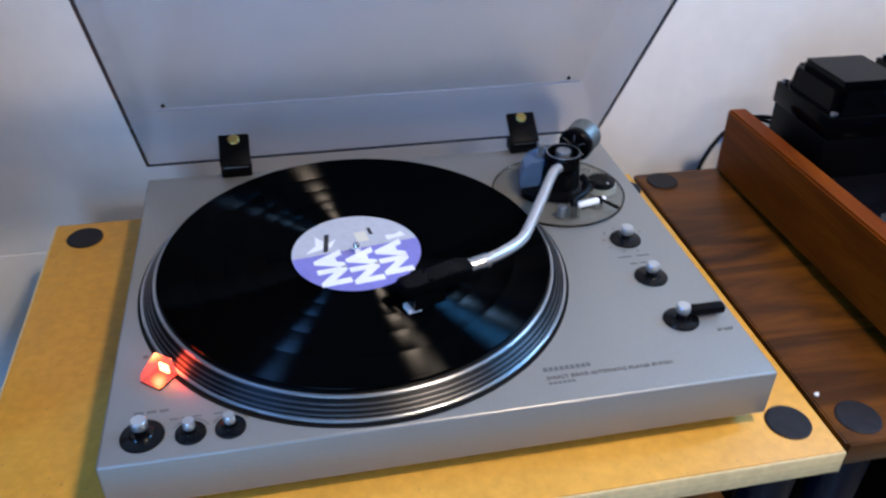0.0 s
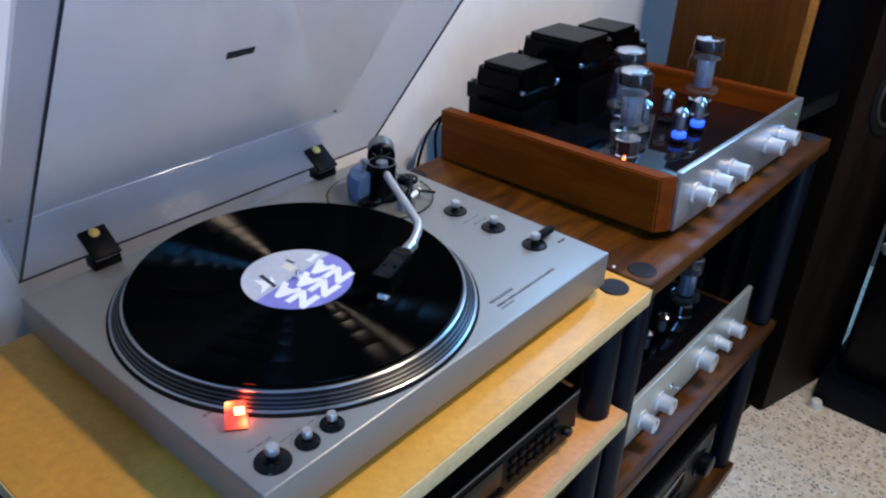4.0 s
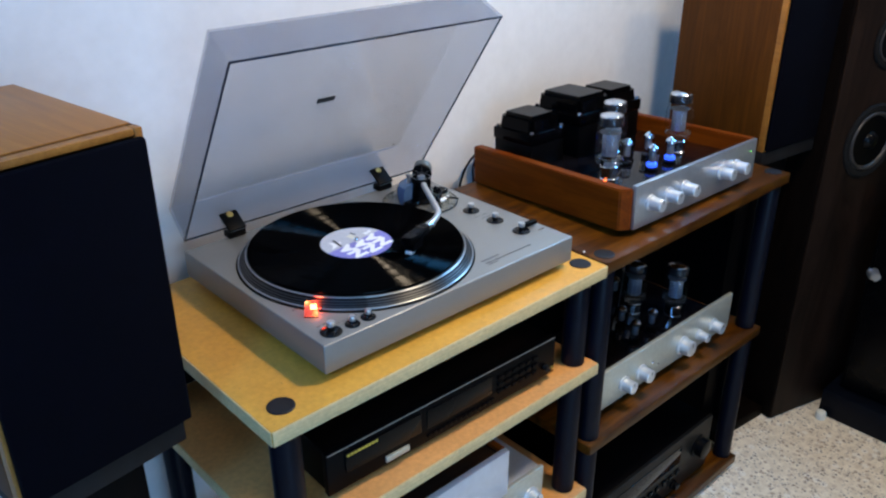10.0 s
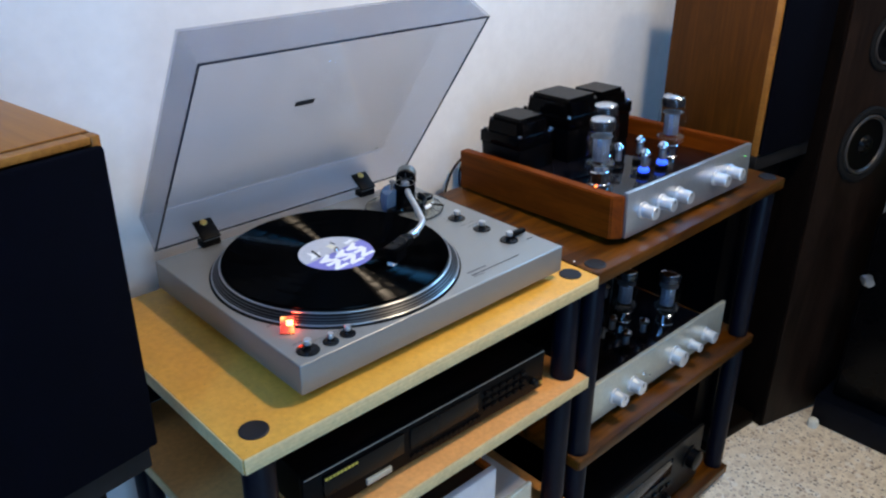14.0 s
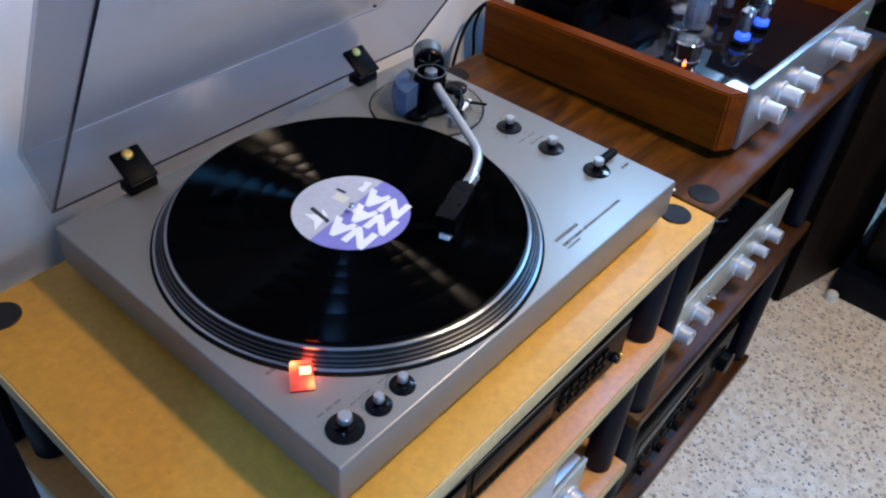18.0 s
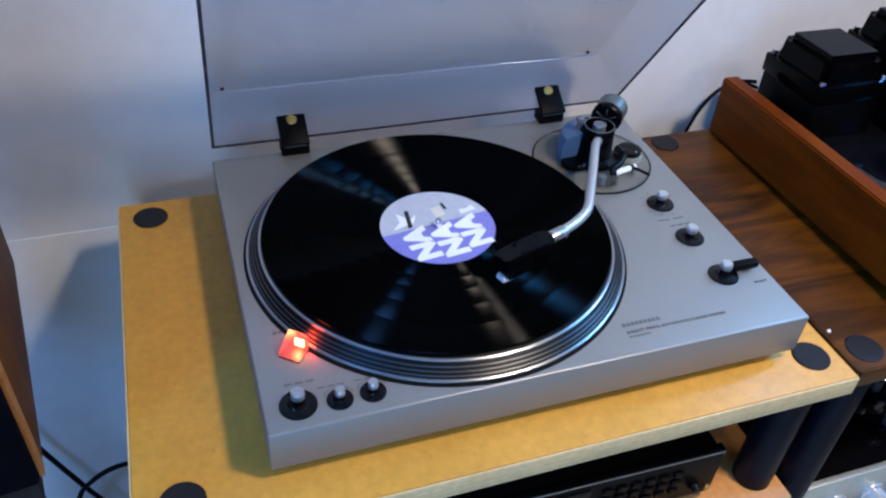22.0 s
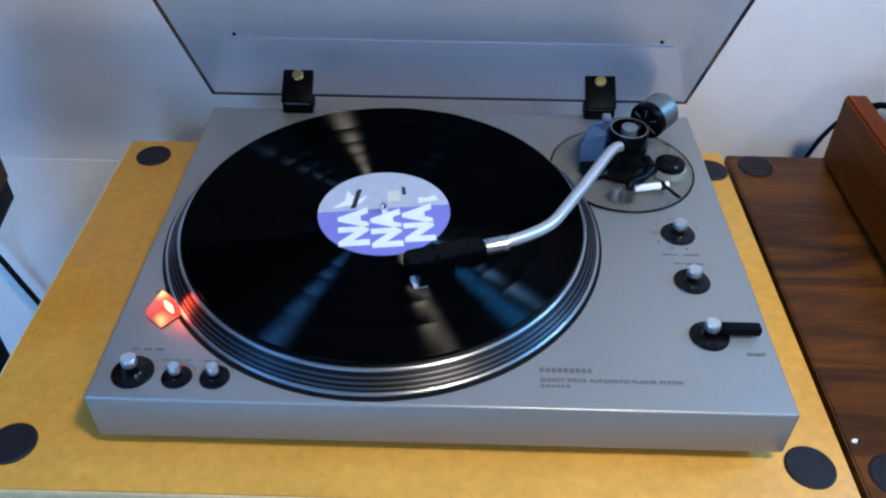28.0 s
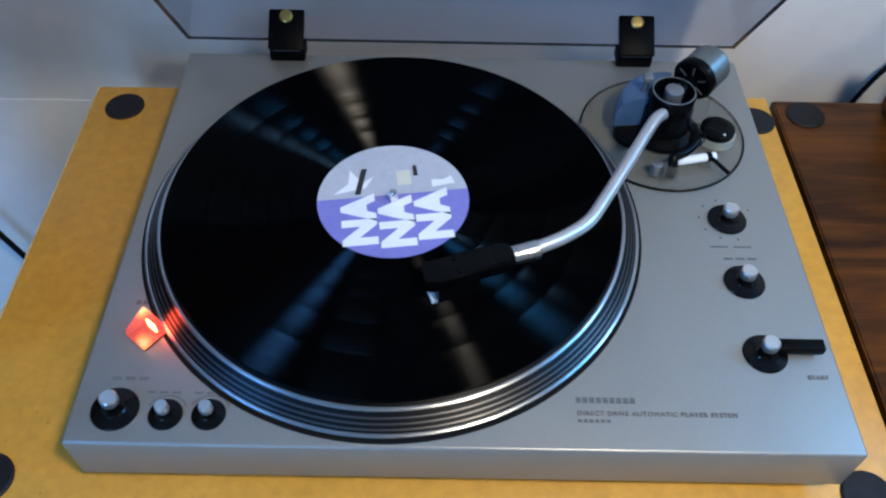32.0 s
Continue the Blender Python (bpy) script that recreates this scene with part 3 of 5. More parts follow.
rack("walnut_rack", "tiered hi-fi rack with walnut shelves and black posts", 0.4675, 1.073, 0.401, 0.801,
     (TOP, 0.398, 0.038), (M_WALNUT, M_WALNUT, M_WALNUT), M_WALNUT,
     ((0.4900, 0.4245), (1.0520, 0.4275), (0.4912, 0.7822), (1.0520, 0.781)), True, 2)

# ---- turntable ----


def hexa(lo, hi):
    """A six-sided slab between two quads."""
    bm = B()
    a, b = [bm.verts.new(p) for p in lo], [bm.verts.new(p) for p in hi]
    bm.faces.new(a[::-1]), bm.faces.new(b)
    for k in range(4):
        bm.faces.new([a[k], a[(k + 1) % 4], b[(k + 1) % 4], b[k]])
    return bm


TT = (0.184, 0.608, TOP)          # middle of the base, on the shelf
tt = thing("turntable", TT, "silver turntable with smoked lid open, on the yellow shelf", "turntable")
H = 0.0535                        # height of the top plate over the shelf
part("body", box(B(), -0.2300, -0.1768, 0.0130, 0.2296, 0.1788, H, 0.0022, 3), M_SILVER, tt, "silver-painted metal plinth")
part("underside", box(B(), -0.205, -0.158, 0.0065, 0.205, 0.158, 0.0129, 0.002), M_MATT, tt)
for sx in (-1, 1):
    for sy in (-1, 1):
        part("foot", lathe(B(), disc(0.024, 0.0, 0.0065, 0.002), 24, Matrix.Translation((sx * 0.17, sy * 0.125, 0))), M_RUBBER, tt)

PX, PY = 0.135 - TT[0], 0.6058 - TT[1]   # spindle in the turntable's own frame
at_spindle = Matrix.Translation((PX, PY, 0))


def ring_part(name, profile, mat, parent, at, seg=128, label=""):
    """A turned ring of its own, centred on its axis so that its grain runs round."""
    ob = part(name, lathe(B(), profile, seg), mat, parent, label)
    ob.matrix_basis = Matrix.Translation(at)
    return ob


# Black ring laid on the plate stands in for the gap's shade.
ring_part("gap_shade_ring", [(0.1722, H + 0.0002), (0.1719, H + 0.0008), (0.1690, H + 0.0006), (0.1690, H + 0.0002)], M_RUBBER, tt, (PX, PY, 0), label="flat black ring for the shaded gap round the platter")
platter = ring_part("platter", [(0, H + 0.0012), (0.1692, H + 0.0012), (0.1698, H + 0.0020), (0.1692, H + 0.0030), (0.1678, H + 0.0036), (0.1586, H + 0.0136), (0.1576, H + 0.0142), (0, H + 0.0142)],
                    M_PLATTER_SHADE, tt, (PX, PY, 0), label="turned aluminium platter with a bevelled rim")
# Bands paint the glints along the darkened rim.
for r, z, w, shade in ((0.1686, 0.0030, 0.0011, M_PLATTER), (0.1660, 0.0055, 0.0006, M_PLATTER_GLINT), (0.1637, 0.0080, 0.0006, M_PLATTER_GLINT), (0.1613, 0.0106, 0.0006, M_PLATTER_GLINT), (0.1576, 0.0140, 0.0012, M_PLATTER)):
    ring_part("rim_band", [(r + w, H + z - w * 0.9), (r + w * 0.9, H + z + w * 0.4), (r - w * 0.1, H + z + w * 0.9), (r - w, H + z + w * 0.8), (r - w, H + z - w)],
              shade, platter, (0, 0, 0), label="rim band in a brighter tone for its glint")
ring_part("slip_mat", disc(0.1525, H + 0.0142, H + 0.0160, 0.0006), M_RUBBER, tt, (PX, PY, 0), label="black rubber mat")
part("spindle", lathe(B(), [(0, H + 0.0185), (0.0035, H + 0.0185), (0.0035, H + 0.024), (0.0022, H + 0.0265), (0, H + 0.0268)], 20, at_spindle), M_CHROME, tt)

# strobe lamp housing at the platter's front left
sl = part("strobe_lamp", prism(B(), [(-0.0085, -0.0085), (0.0085, -0.0085), (0.0085, 0.0085), (-0.0085, 0.0085)], H, H + 0.0011, Matrix.Translation((-0.1975, -0.1035, 0)) @ pose(0, 0, 0, 0, 0, -38)), M_MATT, tt)
lens_m = Matrix.Translation((-0.1975, -0.1035, 0)) @ pose(0, 0, 0, 0, 0, -38)
bm = hexa([(-0.0092, -0.0092, 0.0012), (0.0092, -0.0092, 0.0012), (0.0092, 0.0092, 0.0012), (-0.0092, 0.0092, 0.0012)],
          [(-0.0080, -0.0088, 0.008), (0.0080, -0.0088, 0.008), (0.0080, 0.0080, 0.0165), (-0.0080, 0.0080, 0.0165)])
bmesh.ops.bevel(bm, geom=list(bm.edges), offset=0.0008, segments=2, affect="EDGES")
part("lens", bm, M_RED, sl, "glowing clear red strobe lens").matrix_basis = lens_m @ Matrix.Translation((0, 0, H)) @ Matrix.Diagonal((0.98, 0.98, 0.98, 1))
part("bulb", box(B(), -0.0012, 0.0030, 0.0050, 0.0068, 0.0046, 0.0124, 0.0005), M_RED_CORE, sl, "bright orange glow plate").matrix_basis = lens_m @ Matrix.Translation((0, 0, H))


glim = bpy.data.lights.new("strobe_glow", "POINT")
glim.energy, glim.color, glim.shadow_soft_size = 0.050, (1.0, 0.07, 0.03), 0.006
new("strobe_glow", glim).matrix_world = pose(TT[0] - 0.1875, TT[1] - 0.0965, TOP + H + 0.0125)


def round_knob(x, y, r, top, cap, name, label):
    """A cone-rimmed dial, its stem and a flat-topped metal cap."""
    at = Matrix.Translation((x, y, H))
    k = part(name, lathe(B(), [(0, 0), (r, 0), (r, 0.0007), (r * 0.96, 0.0014), (r * 0.55, 0.0026), (r * 0.48, 0.0036), (0, 0.0036)], 40, at), M_DIAL, tt, label)
    part("stem", lathe(B(), disc(cap * 0.80, 0.0036, top - 0.0062, 0.0004), 20, at), M_BLACK, k)
    part("knob_cap", lathe(B(), [(0, top - 0.0062), (cap * 0.95, top - 0.0062), (cap, top - 0.0056), (cap, top - 0.0010), (cap * 0.86, top), (0, top)], 24, at), M_CAPMETAL, k, "satin metal knob cap")
    return k


for x, y, r, top in ((0.3695, 0.6085, 0.0136, 0.0135), (0.3695, 0.5535, 0.0136, 0.0135), (0.370, 0.498, 0.0138, 0.0145)):
    round_knob(x - TT[0], y - TT[1], r, top, 0.0053, "control_knob", "black dial with a metal cap")
part("start_lever", box(B(), 0.372 - TT[0], 0.497 - TT[1] - 0.004, H + 0.003, 0.4045 - TT[0], 0.497 - TT[1] + 0.004, H + 0.0095, 0.001), M_MATT, tt, "black start lever").matrix_basis = Matrix.Translation((0, 0.003, 0))
for x, y, r, top, cap in ((-0.0200, 0.4530, 0.0140, 0.0150, 0.0052), (0.0100, 0.4500, 0.0100, 0.0120, 0.0039), (0.0350, 0.4505, 0.0100, 0.0120, 0.0039)):
    round_knob(x - TT[0], y - TT[1], r, top, cap, "control_knob", "black dial with a metal cap")

# printing on the top plate


def bars(x, y, length, high, pieces):
    """Printed words too small to read, one bar to a word."""
    step = length / pieces
    for k in range(pieces):
        part("printed_bar", box(B(), x + k * step, y, H + 0.0001, x + k * step + step * 0.75, y + high, H + 0.0003), M_FAINT, tt)


bars(0.2495 - TT[0], 0.4622 - TT[1], 0.036, 0.0036, 9)
lettering("printed_line", "DIRECT DRIVE AUTOMATIC PLAYER SYSTEM", 0.0043, Matrix.Translation((0.2495 - TT[0], 0.4540 - TT[1], H + 0.0003)), M_FAINT, tt, 0.0, 1.12)
bars(0.2495 - TT[0], 0.4495 - TT[1], 0.020, 0.0020, 6)
lettering("printed_word", "STOP", 0.0042, Matrix.Translation((0.390 - TT[0], 0.5065 - TT[1], H + 0.0003)), M_FAINT, tt, 0.0, 1.1)
lettering("printed_word", "START", 0.0042, Matrix.Translation((0.392 - TT[0], 0.4805 - TT[1], H + 0.0003)), M_FAINT, tt, 0.0, 1.1)
bars(0.353 - TT[0], 0.5830 - TT[1], 0.032, 0.0012, 2)
bars(0.360 - TT[0], 0.5725 - TT[1], 0.024, 0.0016, 3)
bars(-0.027 - TT[0], 0.4725 - TT[1], 0.024, 0.0022, 3)
bars(-0.004 - TT[0], 0.4640 - TT[1], 0.022, 0.0012, 3)
bars(0.024 - TT[0], 0.4640 - TT[1], 0.022, 0.0012, 3)
bars(-0.0265 - TT[0], 0.5275 - TT[1], 0.009, 0.0030, 2)
for ax, ay in ((0.0100, 0.4500), (0.0350, 0.4505)):
    ends = [radians(28 + 124 * k / 12) for k in range(13)]
    arc = [(0.0128 * math.cos(q), 0.0128 * math.sin(q)) for q in ends] + [(0.0121 * math.cos(q), 0.0121 * math.sin(q)) for q in reversed(ends)]
    part("printed_arc", prism(B(), arc, H + 0.0001, H + 0.0003, Matrix.Translation((ax - TT[0], ay - TT[1], 0))), M_FAINT, tt)
for k in range(8):
    a = radians(30 + k * 36)
    part("printed_dot", lathe(B(), disc(0.0007, H + 0.0001, H + 0.0004), 8, Matrix.Translation((0.3695 - TT[0] + 0.0195 * math.cos(a), 0.6085 - TT[1] + 0.0185 * math.sin(a), 0))), M_INK, tt)

# tonearm on its round clear base
AX, AY = 0.337 - TT[0], 0.697 - TT[1]
arm_base = ring_part("tonearm_base", disc(0.0615, H + 0.0002, H + 0.0030, 0.0008), M_CLEAR, tt, (AX, AY, 0), 64, "clear round tonearm base plate")
ring_part("base_ring", [(0.0628, H), (0.0629, H + 0.0016), (0.0623, H + 0.0022), (0.0616, H + 0.0016), (0.0616, H)], M_BLACK, arm_base, (0, 0, 0), 64, "thin black ring")
arm = part("tonearm", lathe(B(), [(0, H + 0.003), (0.0265, H + 0.003), (0.0265, H + 0.0065), (0.0225, H + 0.0085), (0.0190, H + 0.010), (0.0180, H + 0.029), (0.0160, H + 0.0305), (0, H + 0.0305)], 36, Matrix.Translation((AX, AY, 0))), M_BLACK, tt, "black tonearm pillar")
PIV = Vector((AX - 0.0005, AY - 0.0035, H + 0.038))
SHELL_BACK = Vector((0.2135 - TT[0], 0.541 - TT[1], H + 0.0400))
ring = part("gimbal_ring", lathe(B(), [(0.0140, -0.0075), (0.0162, -0.007), (0.0166, 0.005), (0.0158, 0.0065), (0.0142, 0.0065), (0.0136, 0.005), (0.0136, -0.0065)], 36, Matrix.Translation(PIV)), M_BLACK, arm)
part("ring_trim", lathe(B(), [(0.0149, 0.0066), (0.0158, 0.0066), (0.0157, 0.0071), (0.0149, 0.0071)], 36, Matrix.Translation(PIV)), M_MIRRORGREY, ring, "bright metal ring edge")
part("bearing_cap", lathe(B(), disc(0.0068, -0.004, 0.0085, 0.001), 24, Matrix.Translation(PIV)), M_MIRRORGREY, arm, "grey bearing cap")
part("bearing_block", box(B(), PIV.x - 0.012, PIV.y - 0.012, PIV.z - 0.010, PIV.x + 0.012, PIV.y + 0.012, PIV.z - 0.0025, 0.002), M_BLACK, arm)
pts = [PIV + Vector((-0.010, -0.018, 0.000)), (0.3175 - TT[0], 0.664 - TT[1], H + 0.0405), (0.297 - TT[0], 0.628 - TT[1], H + 0.0405), (0.275 - TT[0], 0.590 - TT[1], H + 0.0405),
       (0.2615 - TT[0], 0.5690 - TT[1], H + 0.0405), (0.2440 - TT[0], 0.5555 - TT[1], H + 0.0402), (0.2270 - TT[0], 0.5470 - TT[1], H + 0.0400)]
part("arm_tube", pipe(B(), pts, 0.0044, 16, 8), M_ARM, arm, "bent polished aluminium arm tube")
fwd = (Vector((0.163 - TT[0], 0.5225 - TT[1], H + 0.0405)) - SHELL_BACK).normalized()
part("collar", lathe(B(), disc(0.0061, -0.016, 0.002, 0.0007), 24, aim(SHELL_BACK - fwd * 0.0, fwd)), M_ALU, arm, "knurled metal collar")
sm = Matrix.Translation(SHELL_BACK) @ Matrix.Rotation(math.atan2(fwd.y, fwd.x), 4, "Z") @ Matrix.Rotation(math.asin(-fwd.z), 4, "Y")
bm = B()
prism(bm, [(0.002, -0.0065), (0.008, -0.0088), (0.056, -0.0088), (0.0595, -0.0070), (0.0595, 0.0070), (0.056, 0.0088), (0.008, 0.0088), (0.002, 0.0065)], -0.0040, 0.0060, sm)
bmesh.ops.bevel(bm, geom=list(bm.edges), offset=0.0010, segments=2, affect="EDGES")
shell = part("headshell", bm, M_BLACK, arm, "black headshell")
part("cartridge", prism(B(), [(0.026, -0.0080), (0.052, -0.0080), (0.052, 0.0080), (0.026, 0.0080)], -0.0165, -0.0041, sm), M_BLACK, shell, "black phono cartridge")
part("stylus_guard", prism(B(), [(0.0450, -0.0055), (0.0550, -0.0045), (0.0550, 0.0045), (0.0450, 0.0055)], -0.0205, -0.0166, sm), M_WHITE, shell, "white stylus guard")
for dy in (-0.0052, 0.0052):
    part("mount_screw", lathe(B(), disc(0.0016, 0.0060, 0.0068), 10, sm @ Matrix.Translation((0.038, dy, 0))), M_MATT, shell)
back = (Vector((0.3745 - TT[0], 0.733 - TT[1], H + 0.0445)) - PIV)
back = Vector((back.x, back.y, 0.004)).normalized()
wm = aim(PIV + back * 0.016, back)
part("weight_stub", lathe(B(), disc(0.0055, -0.010, 0.012, 0.0005), 20, wm), M_BLACK, arm)
cw = part("counterweight", lathe(B(), [(0, 0.008), (0.0150, 0.008), (0.0165, 0.010), (0.0165, 0.0150), (0, 0.0150)], 36, wm), M_BLACK, arm, "black counterweight dial")
part("weight_body", lathe(B(), [(0, 0.0151), (0.0155, 0.0151), (0.0160, 0.017), (0.0160, 0.034), (0.0146, 0.0362), (0, 0.0366)], 36, wm), M_WEIGHT, cw, "grey metal counterweight")
for k in range(6):
    a = k * math.pi / 3
    part("dial_mark", box(B(), -0.0004, 0.006, 0.0072, 0.0004, 0.0125, 0.0079), M_MIRRORGREY, cw).matrix_basis = wm @ Matrix.Rotation(a, 4, "Z")

# curved grey arm-rest shield behind the pivot
bm = B()
side, rows = [(0.0170, 0.003), (0.0375, 0.003), (0.0390, 0.014), (0.0385, 0.024), (0.0355, 0.031), (0.0300, 0.0345), (0.0170, 0.036)], []
for k in range(15):
    a = radians(80 + k * 7.5)
    rows.append([bm.verts.new((AX + r * math.cos(a), AY + r * math.sin(a), H + z)) for r, z in side])
for one, two in zip(rows, rows[1:]):
    for k in range(len(side)):
        j = (k + 1) % len(side)
        bm.faces.new([one[k], one[j], two[j], two[k]])
bm.faces.new(rows[0])
bm.faces.new(rows[-1][::-1])
# Grey cover coloured blue for the daylight it reflects.
part("arm_shield", bm, plain("grey_plastic_blue_sheen", (0.055, 0.115, 0.215), 0.22, vary=0.1), arm, "rounded grey plastic bearing cover with a blue sheen in its colour")
part("shield_foot", lathe(B(), [(0, H + 0.003), (0.0150, H + 0.003), (0.0150, H + 0.0075), (0.0130, H + 0.0095), (0, H + 0.0095)], 28, Matrix.Translation((AX - 0.024, AY - 0.006, 0))), M_BLACK, arm, "black round foot")
part("arm_rest", pipe(B(), [(AX - 0.019, AY + 0.006, H + 0.008), (AX - 0.0195, AY + 0.007, H + 0.036), (AX - 0.0185, AY + 0.006, H + 0.046)], 0.0022, 12, 4), M_MIRRORGREY, arm, "grey metal arm rest post")
part("arm_clip", box(B(), AX - 0.0225, AY + 0.002, H + 0.046, AX - 0.0155, AY + 0.010, H + 0.051, 0.001), M_MIRRORGREY, arm)
# anti-skating dial
DX, DY = 0.3765 - TT[0], 0.690 - TT[1]
dial = part("antiskate_dial", lathe(B(), [(0, H + 0.0086), (0.0126, H + 0.0086), (0.0132, H + 0.0105), (0.0128, H + 0.0128), (0.0110, H + 0.0134), (0.0070, H + 0.0130), (0, H + 0.0130)], 36, Matrix.Translation((DX, DY, 0))), M_BLACK, tt, "flat black anti-skating dial")
part("dial_pedestal", lathe(B(), [(0, H + 0.003), (0.0150, H + 0.003), (0.0142, H + 0.0085), (0, H + 0.0085)], 32, Matrix.Translation((DX, DY, 0))), M_CHAMP, dial, "pale plastic pedestal")
part("dial_dot", lathe(B(), disc(0.0009, H + 0.0134, H + 0.0137), 10, Matrix.Translation((DX + 0.003, DY - 0.0085, 0))), M_WHITE, dial)
# cueing crank, its shaft and lever


def at(x, y, z):
    return Vector((x - TT[0], y - TT[1], H + z))


cue = part("cue_lift", pipe(B(), [at(0.351, 0.678, 0.026), at(0.3545, 0.668, 0.022), at(0.346, 0.658, 0.019), at(0.3355, 0.652, 0.018), at(0.335, 0.648, 0.013), at(0.335, 0.647, 0.004)], 0.0036, 12, 5), M_BLACK, tt, "black bent cueing crank")
part("crank_boss", lathe(B(), disc(0.0056, -0.003, 0.004, 0.0006), 20, aim(at(0.354, 0.669, 0.021), (0.5, -0.8, 0.2))), M_BLACK, cue)
part("crank_screw", lathe(B(), disc(0.0022, 0.004, 0.0046), 12, aim(at(0.354, 0.669, 0.021), (0.5, -0.8, 0.2))), M_CHROME, cue)
part("cue_shaft", lathe(B(), disc(0.0032, 0, 0.031, 0.0005), 18, aim(at(0.341, 0.659, 0.0068), (1, 0.22, 0.0))), M_WHITE, cue, "white lever shaft")
part("shaft_clip", lathe(B(), disc(0.0040, 0, 0.0035, 0.0004), 18, aim(at(0.3640, 0.6641, 0.0068), (1, 0.22, 0.0))), M_BLACK, cue)
part("cue_lever", pipe(B(), [at(0.366, 0.663, 0.0085), at(0.3695, 0.657, 0.009), at(0.3735, 0.650, 0.009), at(0.3765, 0.6455, 0.009)], 0.0016, 10, 4), M_BLACK, cue, "black cueing lever")
part("lift_cylinder", lathe(B(), disc(0.0042, H + 0.003, H + 0.0135, 0.0006), 20, Matrix.Translation(at(0.3245, 0.650, -H))), M_MIRRORGREY, cue, "grey damping cylinder")

part("cue_block", box(B(), 0.3275 - TT[0], 0.6425 - TT[1], H + 0.003, 0.3395 - TT[0], 0.6515 - TT[1], H + 0.0145, 0.0012), M_CLEAR, cue, "clear plastic bearing block")
part("cue_block", box(B(), 0.3585 - TT[0], 0.6560 - TT[1], H + 0.003, 0.3660 - TT[0], 0.6620 - TT[1], H + 0.0055, 0.0008), M_CLEAR, cue)

# hinges and the open smoked lid
TIP = Matrix.Translation((0, 0.7864 - TT[1], 0.8276 - TOP)) @ pose(0, 0, 0, -56.0, 0, 0)   # lid frame: -y runs up the open lid, z away from the viewer
for hx in (0.038, 0.3265):
    X = hx - TT[0]
    hinge = part("hinge", box(B(), X - 0.0145, 0.7765 - TT[1], H, X + 0.0145, 0.7945 - TT[1], H + 0.010, 0.0015), M_MATT, tt, "black lid hinge")
    up = part("hinge_leaf", box(B(), -0.0145, -0.0075, -0.011, 0.0145, -0.0032, 0.023, 0.0012), M_MATT, hinge)
    up.matrix_basis = Matrix.Translation((X, 0, 0)) @ TIP
    sc = part("hinge_screw", lathe(B(), [(0, 0), (0.0052, 0), (0.0054, 0.0012), (0.0042, 0.0022), (0, 0.0024)], 20), M_BRASS, hinge, "round brass screw")
    sc.matrix_basis = Matrix.Translation((X, 0, 0)) @ TIP @ pose(0, -0.0076, 0.0165, 90, 0, 0)
    part("hinge_pin", lathe(B(), disc(0.0016, -0.0115, 0.0115, 0.0003), 12, aim((X, 0.7790 - TT[1], H + 0.0102), (1, 0, 0))), M_MIRRORGREY, hinge)

lid = new("lid")
lid.parent = tt
lid.matrix_basis = TIP
lid["label"] = "open smoked acrylic lid"
LX0, LX1, LD, LT, W = -0.0444 - TT[0], 0.4090 - TT[0], 0.3549, 0.0593, 0.003
IN = 0.0045                       # the walls lean in towards the top


def lid_shell():
    """An open moulded tray: outer skin, inner skin and the rim between them."""
    bm = B()

    def ring(inset, z):
        k = inset + IN * z / LT
        return [bm.verts.new(p) for p in ((LX0 + k, -LD + k, z), (LX1 - k, -LD + k, z), (LX1 - k, -k, z), (LX0 + k, -k, z))]
    o0, o1, o2 = ring(0, 0), ring(0, LT - 0.002), ring(0.0016, LT)
    i0, i1 = ring(W, 0), ring(W, LT - W)
    for p, q in ((o0, o1), (o1, o2), (i0, i1), (o0, i0)):
        for k in range(4):
            bm.faces.new([p[k], p[(k + 1) % 4], q[(k + 1) % 4], q[k]])
    bm.faces.new(o2)
    bm.faces.new(i1)
    return bm


part("lid_shell", lid_shell(), M_SMOKE, lid, "smoked clear acrylic shell")
E1 = 0.0014
for b in ((LX0, -LD, -E1, LX1, -LD + W, -0.0002), (LX0, -W, -E1, LX1, 0, -0.0002), (LX0, -LD + W, -E1, LX0 + W, -W, -0.0002), (LX1 - W, -LD + W, -E1, LX1, -W, -0.0002)):
    part("lid_rim", box(B(), *b), M_SMOKE_EDGE, lid, "dark cut edge of the lid")
# Thin pale rod added as the fold's highlight.
part("lid_fold_glint", pipe(B(), [(LX0 + IN + 0.006, -0.0075, LT - W - 0.0012), (0, -0.0075, LT - W - 0.0012), (LX1 - IN - 0.006, -0.0075, LT - W - 0.0012)], 0.0009, 8, 4), M_FOLD_GLINT, lid, "pale line painting the highlight on the lid's inner fold")
for sx in (LX0 + IN + 0.015, LX1 - IN - 0.02):
    part("rubber_stop", lathe(B(), disc(0.0020, LT - W - 0.0022, LT - W - 0.0002, 0.0004), 14, Matrix.Translation((sx, -0.0150, 0))), M_RUBBER, lid, "small dark rubber stop")
part("lid_badge", box(B(), -0.016, -0.184, LT - W - 0.0012, 0.016, -0.175, LT - W - 0.0002), M_INK, lid, "small black badge")

# ---- record on the platter ----
ZR = TOP + H + 0.0161
rec = thing("record", (0.135, 0.6065, ZR), "black vinyl record with purple and grey label, on platter", "record", turn=8)
prof = [(0, 0), (0.1546, 0), (0.1553, 0.0010), (0.1547, 0.0022), (0.1512, 0.0020)]
for r in (0.1262, 0.1040, 0.0853, 0.0705):
    prof += [(r + 0.0010, 0.0020), (r + 0.0004, 0.00185), (r - 0.0004, 0.00185), (r - 0.0010, 0.0020)]
